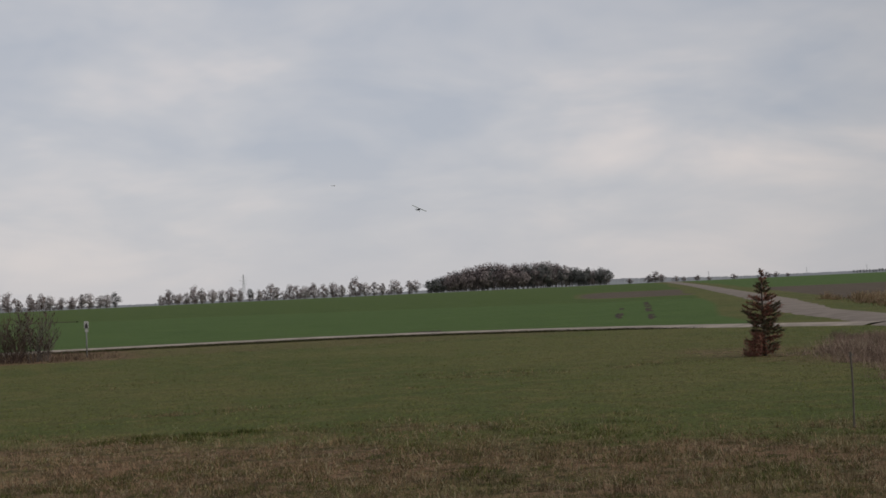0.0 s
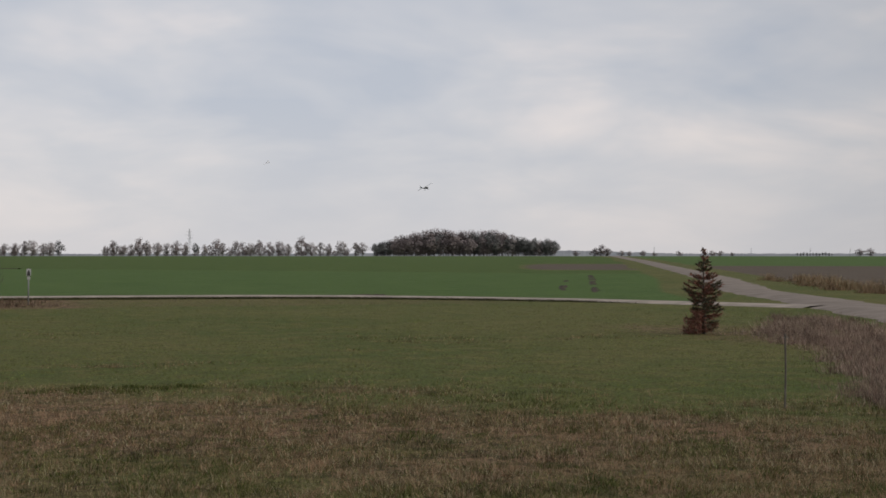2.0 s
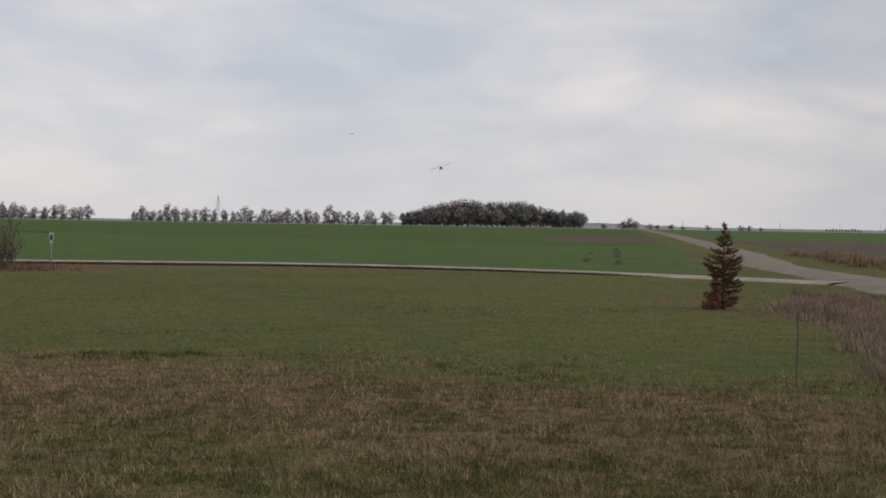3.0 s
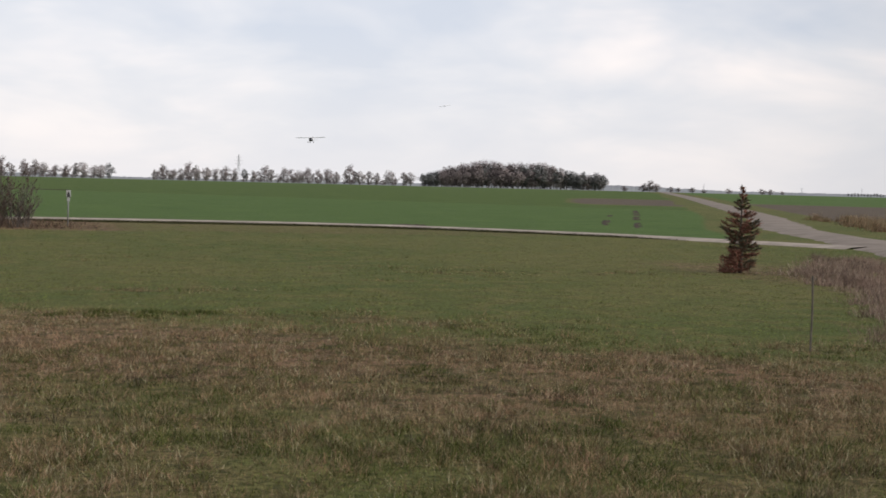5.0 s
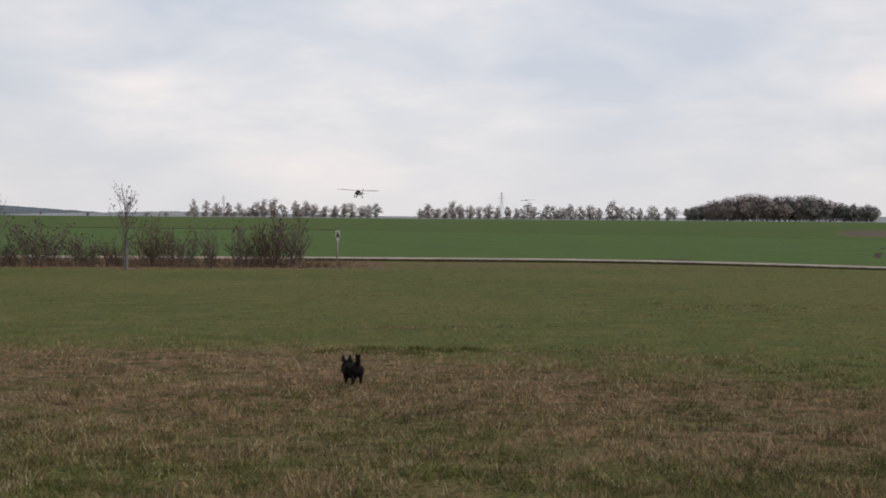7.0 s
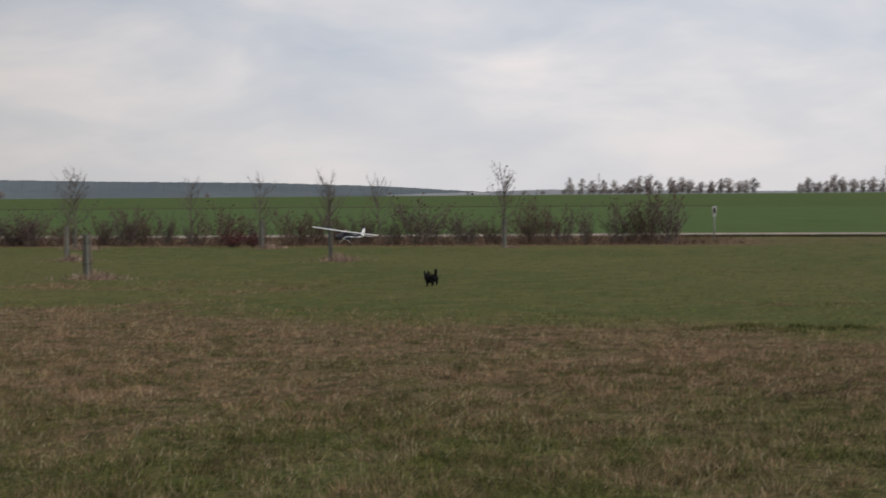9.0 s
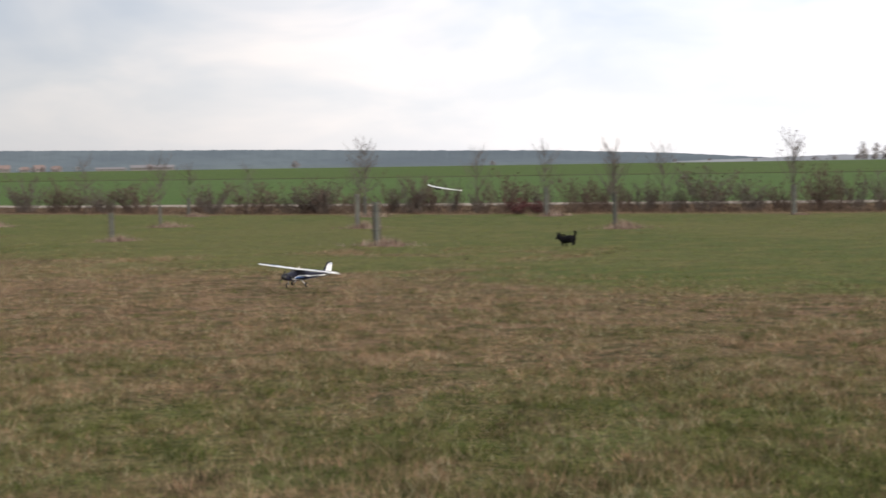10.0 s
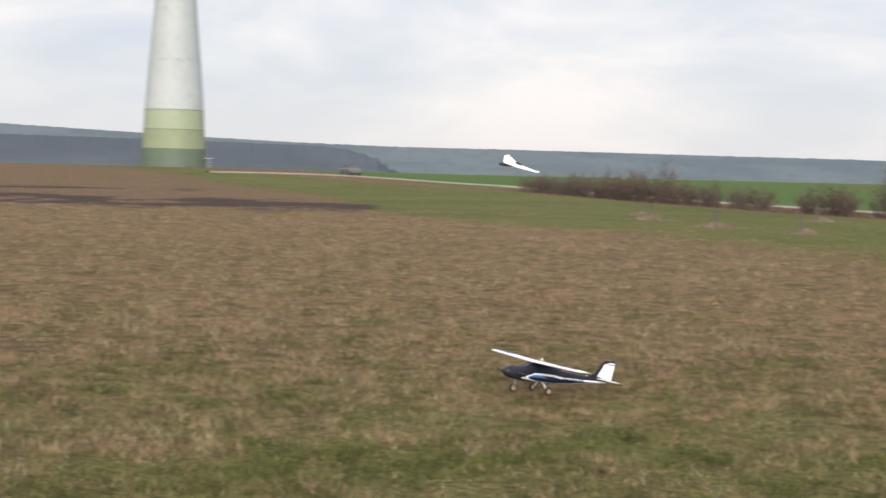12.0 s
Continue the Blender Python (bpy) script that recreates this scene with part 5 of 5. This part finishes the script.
def build_trainer():
    ob = thing("model_airplane", "navy and white high-wing model airplane with tricycle gear", "model airplane")
    prof = [(0.385, 0.030, -0.030, 0.022), (0.36, 0.044, -0.052, 0.034), (0.27, 0.050, -0.064, 0.046), (0.19, 0.052, -0.068, 0.056), (0.125, 0.052, -0.069, 0.092), (-0.10, 0.050, -0.066, 0.092), (-0.19, 0.043, -0.056, 0.060), (-0.42, 0.030, -0.032, 0.042), (-0.70, 0.013, -0.004, 0.036)]

    def ring(x, w, b, t):
        pts = []
        for k in range(16):
            a = k * math.tau / 16
            c, s = math.cos(a), math.sin(a)
            f = lambda v: math.copysign(abs(v) ** 0.55, v)
            pts.append(Vector((x, w * f(c), (b + t) / 2 + (t - b) / 2 * f(s))))
        return pts

    part("fuselage", loft([ring(*p) for p in prof]), M["navy"], ob, "navy film covering", True)
    at = lambda x: [float(np.interp(-x, [-p[0] for p in prof], [p[i] for p in prof])) for i in (1, 2, 3)]

    def side_stripe(name, x0, x1, lo, hi, material, side, proud, label=""):
        n = 14
        bm = bmesh.new()
        rows = []
        for i in range(n + 1):
            u = i / n
            x = x0 + (x1 - x0) * u
            w, b, t = at(x)
            zs = [b + (t - b) * v for v in (lo(u), hi(u))]
            row = []
            for z in zs:
                s = (z - (b + t) / 2) / ((t - b) / 2)
                y = w * max(0.0, 1 - min(1, abs(s)) ** 3.6) ** 0.275
                row += [bm.verts.new((x, side * (y + proud), z)), bm.verts.new((x, side * (y - 0.004), z))]
            rows.append(row)
        for a, b2 in zip(rows, rows[1:]):
            bm.faces.new((a[0], a[2], b2[2], b2[0]))
            bm.faces.new((a[2], a[3], b2[3], b2[2]))
            bm.faces.new((a[1], a[0], b2[0], b2[1]))
        return part(name, bm, material, ob, label, True)

    for s in (-1, 1):
        side_stripe("white_panel", 0.235, -0.69, lambda u: 0.06 + 0.1 * (1 - min(1, u * 6)), lambda u: 0.20 + 0.32 * math.sin(min(1, u * 5) * math.pi / 2) - 0.03 * u, M["white"], s, 0.0022, "white lower side")
        side_stripe("blue_stripe", 0.17, -0.20, lambda u: 0.26 + 0.02 * u, lambda u: 0.28 + 0.13 * math.sin(math.pi * min(1, u * 1.6 + 0.08)), M["blue"], s, 0.004, "blue swoosh")
        for k in range(7):
            side_stripe("letter_bar", -0.20 - 0.035 * k, -0.222 - 0.035 * k, lambda u: 0.34, lambda u: 0.47, M["navy"], s, 0.0045)
        side_stripe("navy_line", -0.02, -0.66, lambda u: 0.14, lambda u: 0.18, M["navy"], s, 0.004)
    part("windscreen", loft([[Vector((0.195, s * 0.040, 0.058)) for s in (-1, 1)] + [Vector((0.185, s * 0.03, 0.060)) for s in (1, -1)], [Vector((0.132, s * 0.040, 0.094)) for s in (-1, 1)] + [Vector((0.125, s * 0.03, 0.096)) for s in (1, -1)]]), M["black"], ob)
    span_spec = []
    for y in (-0.715, -0.70, -0.60, -0.3, 0, 0.3, 0.60, 0.70, 0.715):
        e = max(0, abs(y) - 0.6) / 0.115
        c = 0.205 - 0.035 * e * e
        span_spec.append((y, 0.155 - 0.02 * e * e, c, 0.098 + abs(y) * 0.015))
    wing = part("wing", loft(wing_rings(span_spec, 0.115)), M["white"], ob, "white wing", True)
    for s in (-1, 1):
        for y0, y1, x0, x1, mt in ((0.40, 0.68, 0.115, 0.085, "navy"), (0.34, 0.66, 0.075, 0.045, "blue"), (0.46, 0.69, 0.03, 0.0, "navy")):
            bm = bmesh.new()
            lo, hi = [], []
            for i in range(9):
                u = i / 8
                y = y0 + (y1 - y0) * u
                z = 0.098 + y * 0.015
                for lst, x in ((lo, x1 - 0.03 * u * u), (hi, x0 - 0.012 * u)):
                    q = (0.155 - x) / 0.205
                    th = 5 * 0.115 * (0.2969 * math.sqrt(max(q, 0)) - 0.126 * q - 0.3516 * q * q + 0.2843 * q ** 3 - 0.1036 * q ** 4) * 0.205 * 1.25
                    lst.append((bm.verts.new((x, s * y, z + th + 0.003)), bm.verts.new((x, s * y, z + th - 0.004))))
            for i in range(8):
                bm.faces.new((lo[i][0], lo[i + 1][0], hi[i + 1][0], hi[i][0]))
                bm.faces.new((lo[i][0], lo[i][1], lo[i + 1][1], lo[i + 1][0]))
                bm.faces.new((hi[i][0], hi[i][1], hi[i + 1][1], hi[i + 1][0]))
            part("wing_stripe", bm, M[mt], wing)
        part("aileron", loft([[Vector((-0.052, s * y, 0.099 + y * 0.015)), Vector((-0.052, s * y, 0.092 + y * 0.015)), Vector((-0.083, s * y, 0.0945 + y * 0.015))] for y in (0.2, 0.62)]), M["white"], wing)
    part("wing_bolt", tube([(0.02, 0, 0.115), (0.02, 0, 0.135)], [0.011, 0.008], 8), M["white"], wing)
    for s in (-1, 1):
        part("wing_band", tube([(0.16, s * 0.045, 0.085), (0.04, s * 0.02, 0.126), (-0.07, s * 0.045, 0.09)], [0.003] * 3, 5), M["tan"], wing)
    stab = [(y, -0.57 - 0.05 * abs(y) / 0.22, 0.135 - 0.035 * abs(y) / 0.22, 0.030) for y in (-0.225, -0.21, 0, 0.21, 0.225)]
    part("tailplane", loft(wing_rings(stab, 0.05)), M["white"], ob, "white tailplane", True)

    def slab(pts, half, z=None):
        bm = bmesh.new()
        L = [bm.verts.new((x, -half, z)) for x, z in pts]
        R = [bm.verts.new((x, half, z)) for x, z in pts]
        bm.faces.new(L)
        bm.faces.new(R[::-1])
        for i in range(len(pts)):
            j = (i + 1) % len(pts)
            bm.faces.new((L[j], L[i], R[i], R[j]))
        return bm

    part("fin", slab([(-0.47, 0.036), (-0.56, 0.068), (-0.640, 0.175), (-0.665, 0.190), (-0.70, 0.186), (-0.66, 0.034)], 0.006), M["navy"], ob, "navy fin")
    part("rudder", slab([(-0.635, 0.036), (-0.695, 0.176), (-0.750, 0.178), (-0.766, 0.168), (-0.745, 0.02), (-0.66, 0.012)], 0.0075), M["white"], ob, "white rudder")
    part("fin_panel", slab([(-0.592, 0.048), (-0.652, 0.160), (-0.700, 0.168), (-0.668, 0.040)], 0.0082), M["white"], ob)
    part("rudder_cap", slab([(-0.642, 0.176), (-0.663, 0.191), (-0.742, 0.191), (-0.764, 0.177)], 0.0085), M["navy"], ob)
    part("rudder_line", slab([(-0.688, 0.156), (-0.692, 0.164), (-0.764, 0.164), (-0.763, 0.156)], 0.0088), M["blue"], ob)
    part("cowl", ball(0.045, 0.045, 0.042, (0.358, 0, -0.010)), M["black"], ob, "black nose", True)
    part("engine", join_bm(tube([(0.335, 0.01, 0.02), (0.335, 0.05, 0.035)], [0.022, 0.02], 8), tube([(0.29, 0.055, -0.01), (0.20, 0.062, -0.02)], [0.015, 0.013], 8)), M["black"], ob)
    for name, x, y, leg in (("nose_wheel", 0.275, 0, [(0.27, 0, -0.05), (0.275, 0.02, -0.09), (0.275, 0.02, -0.134)]), ("main_wheel", -0.01, 0.135, [(0.0, 0.04, -0.06), (-0.005, 0.085, -0.094), (-0.01, 0.123, -0.116)]), ("main_wheel", -0.01, -0.135, [(0.0, -0.04, -0.06), (-0.005, -0.085, -0.094), (-0.01, -0.123, -0.116)])):
        part("gear_leg", tube(leg, [0.007, 0.007, 0.006], 6), M["white"] if y else M["steel"], ob, smooth=True)
        h = -0.118 if y else -0.134
        w = part("wheel", tube([(x, y - 0.012, h), (x, y - 0.009, h), (x, y + 0.009, h), (x, y + 0.012, h)], [0.028, 0.034, 0.034, 0.028], 18), M["rubber"], ob, "black tyre", True)
        part("hub", tube([(x, y - 0.0135, h), (x, y + 0.0135, h)], [0.021, 0.021], 14), M["tan"], w, "tan hub")
    prop = part("propeller", join_bm(ball(0.02, 0.02, 0.02, (0, 0, 0), 10, 6), *[loft([[Vector((sx * 0.006, s * y + 0.0, sz)) for sx, sz in ((1, -w), (1.5, w), (-0.5, w), (-1, -w))] for y, w in ((0.01, 0.005), (0.06, 0.007), (0.10, 0.006), (0.12, 0.002))]) for s in (-1, 1)]), M["black"], ob, "black propeller")
    prop.location = (0.398, 0, -0.008)
    ob.scale = (0.87, 1.02, 0.98)
    return ob, prop


def build_flying_wing():
    ob = thing("flying_wing", "white swept flying-wing model with a black nose pod", "model airplane")
    spec = []
    for y in (-0.54, -0.53, -0.25, -0.06, 0, 0.06, 0.25, 0.53, 0.54):
        u = abs(y) / 0.54
        spec.append((y, 0.15 - 0.32 * u, 0.27 - 0.165 * u, 0.02 * u * u + (0.0 if u > 0.15 else 0.012)))
    part("wing", loft(wing_rings(spec, 0.105)), M["white"], ob, "white foam wing", True)
    for s in (-1, 1):
        bm = bmesh.new()
        pts = [(-0.18, 0.022), (-0.24, 0.038), (-0.285, 0.04), (-0.285, 0.012), (-0.22, 0.008)]
        L = [bm.verts.new((x, s * 0.538, z)) for x, z in pts]
        R = [bm.verts.new((x, s * 0.548 + s * 0.02 * (z > 0.05), z)) for x, z in pts]
        bm.faces.new(L)
        bm.faces.new(R[::-1])
        for i in range(5):
            j = (i + 1) % 5
            bm.faces.new((L[j], L[i], R[i], R[j]))
        part("winglet", bm, M["white"], ob)
        part("elevon", loft([[Vector((lx, s * y, 0.014 + 0.004 * y)), Vector((lx, s * y, 0.006)), Vector((lx - 0.05, s * y, 0.016))] for y, lx in ((0.12, -0.140), (0.5, -0.245))]), M["white"], ob)
    part("pod", loft([[Vector((x, math.cos(k * math.tau / 12) * r, -0.012 + math.sin(k * math.tau / 12) * r * 0.8)) for k in range(12)] for x, r in ((0.215, 0.012), (0.20, 0.032), (0.14, 0.044), (0.0, 0.044), (-0.08, 0.02))]), M["black"], ob, "black nose pod", True)
    part("motor", tube([(-0.13, 0, 0.02), (-0.18, 0, 0.02)], [0.016, 0.014], 10), M["black"], ob)
    part("propeller", box((0.008, 0.2, 0.018), (-0.19, 0, 0.02), 0.003), M["black"], ob)
    return ob


# ---------------------------------------------------------------- the dog
def fuzz(V, F, centre, radii, n, size, rnd, back=Vector((-1, 0, -0.35))):
    for i in range(n):
        v = Vector((rnd.gauss(0, 1), rnd.gauss(0, 1), rnd.gauss(0, 1))).normalized()
        p = Vector(centre) + Vector((v.x * radii[0], v.y * radii[1], v.z * radii[2])) * 0.95
        sprig(V, F, p, (v * 0.5 + back).normalized(), rnd.uniform(0.6, 1.3) * size, 0.005, rnd, 0.05)


def build_dog():
    rnd = random.Random(3)
    ob = thing("dog", "small shaggy black dog with pricked ears, running", "dog")
    rings = []
    for x, w, z, h in ((-0.225, 0.03, 0.245, 0.04), (-0.20, 0.066, 0.24, 0.068), (-0.12, 0.082, 0.238, 0.082), (0.0, 0.082, 0.235, 0.086), (0.10, 0.088, 0.236, 0.096), (0.17, 0.080, 0.248, 0.09), (0.22, 0.060, 0.272, 0.072), (0.26, 0.048, 0.30, 0.056), (0.285, 0.03, 0.315, 0.03)):
        rings.append([Vector((x, math.cos(k * math.tau / 14) * w * 1.22, z + math.sin(k * math.tau / 14) * h)) for k in range(14)])
    part("body", loft(rings), M["fur"], ob, smooth=True)
    V, F = [], []
    fuzz(V, F, (-0.04, 0, 0.24), (0.19, 0.104, 0.088), 800, 0.045, rnd)
    fuzz(V, F, (0.17, 0, 0.28), (0.09, 0.104, 0.10), 500, 0.05, rnd)
    part("coat", (V, F), M["fur"], ob)
    head = part("head", join_bm(ball(0.062, 0.056, 0.055, (0.295, 0, 0.325)), ball(0.055, 0.028, 0.026, (0.355, 0, 0.305), turn=Matrix.Rotation(0.2, 3, "Y"))), M["fur"], ob, smooth=True)
    part("nose", ball(0.012, 0.013, 0.010, (0.407, 0, 0.296), 8, 6), M["black"], head)
    V, F = [], []
    fuzz(V, F, (0.285, 0, 0.32), (0.062, 0.06, 0.056), 260, 0.03, rnd)
    part("head_coat", (V, F), M["fur"], head)
    for s in (-1, 1):
        ear = loft([[Vector((0.282 + dx, s * (0.038 + 0.1 * dz) + dy, 0.362 + dz)) for dx, dy in ((0.013, -w), (0.013, w), (-0.013, w * 0.8), (-0.013, -w * 0.8))] for w, dz in ((0.028, 0.0), (0.021, 0.042), (0.004, 0.085))])
        part("ear", ear, M["fur"], head, "pricked pointed ear")
    tail = part("tail", tube([(0, 0, 0), (-0.05, 0, 0.035), (-0.085, 0, 0.09), (-0.09, 0, 0.15), (-0.065, 0, 0.20)], [0.022, 0.026, 0.028, 0.026, 0.008], 10), M["fur"], ob, "raised bushy tail", True)
    tail.location = (-0.215, 0, 0.275)
    tail.scale = (0.75, 0.7, 0.62)
    V, F = [], []
    for c in ((-0.05, 0, 0.035), (-0.085, 0, 0.09), (-0.085, 0, 0.155)):
        fuzz(V, F, c, (0.03, 0.03, 0.035), 120, 0.045, rnd, Vector((-0.3, 0, 0.6)))
    part("tail_coat", (V, F), M["fur"], tail)
    legs = []
    for x, y, hind in ((0.15, 0.052, False), (0.15, -0.052, False), (-0.16, 0.055, True), (-0.16, -0.055, True)):
        pts = [(0, 0, 0.03), (-0.02, 0, -0.06), (0.01, 0, -0.12), (0.0, 0, -0.185), (0.028, 0, -0.20)] if not hind else [(0, 0, 0.03), (0.03, 0, -0.06), (-0.035, 0, -0.125), (-0.01, 0, -0.185), (0.02, 0, -0.20)]
        leg = part("leg", tube(pts, [0.045, 0.034, 0.021, 0.018, 0.014], 10), M["fur"], ob, smooth=True)
        V, F = [], []
        fuzz(V, F, (0.0, 0, -0.03), (0.035, 0.03, 0.06), 130, 0.035, rnd, Vector((-0.5, 0, -0.8)))
        part("leg_coat", (V, F), M["fur"], leg)
        leg.location = (x, y, 0.205)
        leg.scale = (0.9, 0.9, 0.68)
        legs.append((leg, x, y, hind))
    ob.scale = (0.88, 0.88, 0.88)
    return ob, legs, tail


build_hedge()
build_saplings()
build_guards()
build_fir()
build_weeds()
build_far_trees()
build_far_works()
build_village()
build_turbine()
build_car()
build_sign()
build_stake()
build_clods()
trainer, propeller = build_trainer()
flyer = build_flying_wing()
dog, dog_legs, dog_tail = build_dog()

# seconds, x, y of the dog's run
DOG_RUN = [(0, 2.6, -9.0), (3.2, 2.5, -7.0), (4.6, 2.2, -1.5), (5.0, 2.05, 1.9), (5.4, 1.95, 4.9), (5.6, 1.9, 6.6), (5.8, 1.85, 8.2), (6.0, 1.8, 9.6), (6.2, 1.74, 11.0), (6.5, 1.68, 12.8), (6.7, 1.55, 14.1), (7.2, 0.75, 18.2), (7.8, -0.7, 22.9), (8.3, -1.9, 26.2), (8.5, -2.4, 27.4), (8.7, -2.95, 28.3), (9.0, -3.9, 30.3), (9.1, -4.25, 30.9), (9.5, -5.7, 32.1), (10.0, -7.5, 33.0), (10.5, -9.0, 33.9), (11, -10.6, 35.0), (12, -13.0, 38.0)]


def motions():
    """All that moves."""
    walk(trainer, [(t, pose(x, y, z, b, -p, h)) for t, x, y, z, h, p, b in TRAINER_PATH])
    walk(flyer, [(t, pose(x, y, z, b, -p, h)) for t, x, y, z, h, p, b in WING_PATH])
    walk(propeller, [(k / 30, pose(0.398, 0, -0.008, 80 * k)) for k in range(361)])
    T = [r[0] for r in DOG_RUN]
    X, Y = [r[1] for r in DOG_RUN], [r[2] for r in DOG_RUN]
    rows = []
    beat = lambda t: math.tau * 3.0 * t
    times = [0, 3.2] + [4.6 + k / 15 for k in range(97)] + [11.2, 12]
    for t in times:
        x, y = float(np.interp(t, T, X)), float(np.interp(t, T, Y))
        a, b = max(0, t - 0.15), min(12, t + 0.15)
        h = math.degrees(math.atan2(np.interp(b, T, Y) - np.interp(a, T, Y), np.interp(b, T, X) - np.interp(a, T, X)))
        run = 1.0 if 4.5 < t < 11.1 else 0.0
        hop = -0.060 + run * (0.012 + 0.03 * math.sin(beat(t)))
        rows.append((t, pose(x, y, hop, 0, run * 9 * math.sin(beat(t) + 1.2), h)))
    walk(dog, rows)
    for n, (leg, x, y, hind) in enumerate(dog_legs):
        shift = (0.0, 0.5, 3.0, 3.5)[n]
        walk(leg, [(t, pose(x, y, 0.205, 0, (48 if 4.5 < t < 11.1 else 0) * math.sin(beat(t) + shift), 0)) for t in times])
    walk(dog_tail, [(t, pose(-0.215, 0, 0.275, 0, (14 if 4.5 < t < 11.1 else 0) * math.sin(beat(t) + 2), 0)) for t in times])


motions()
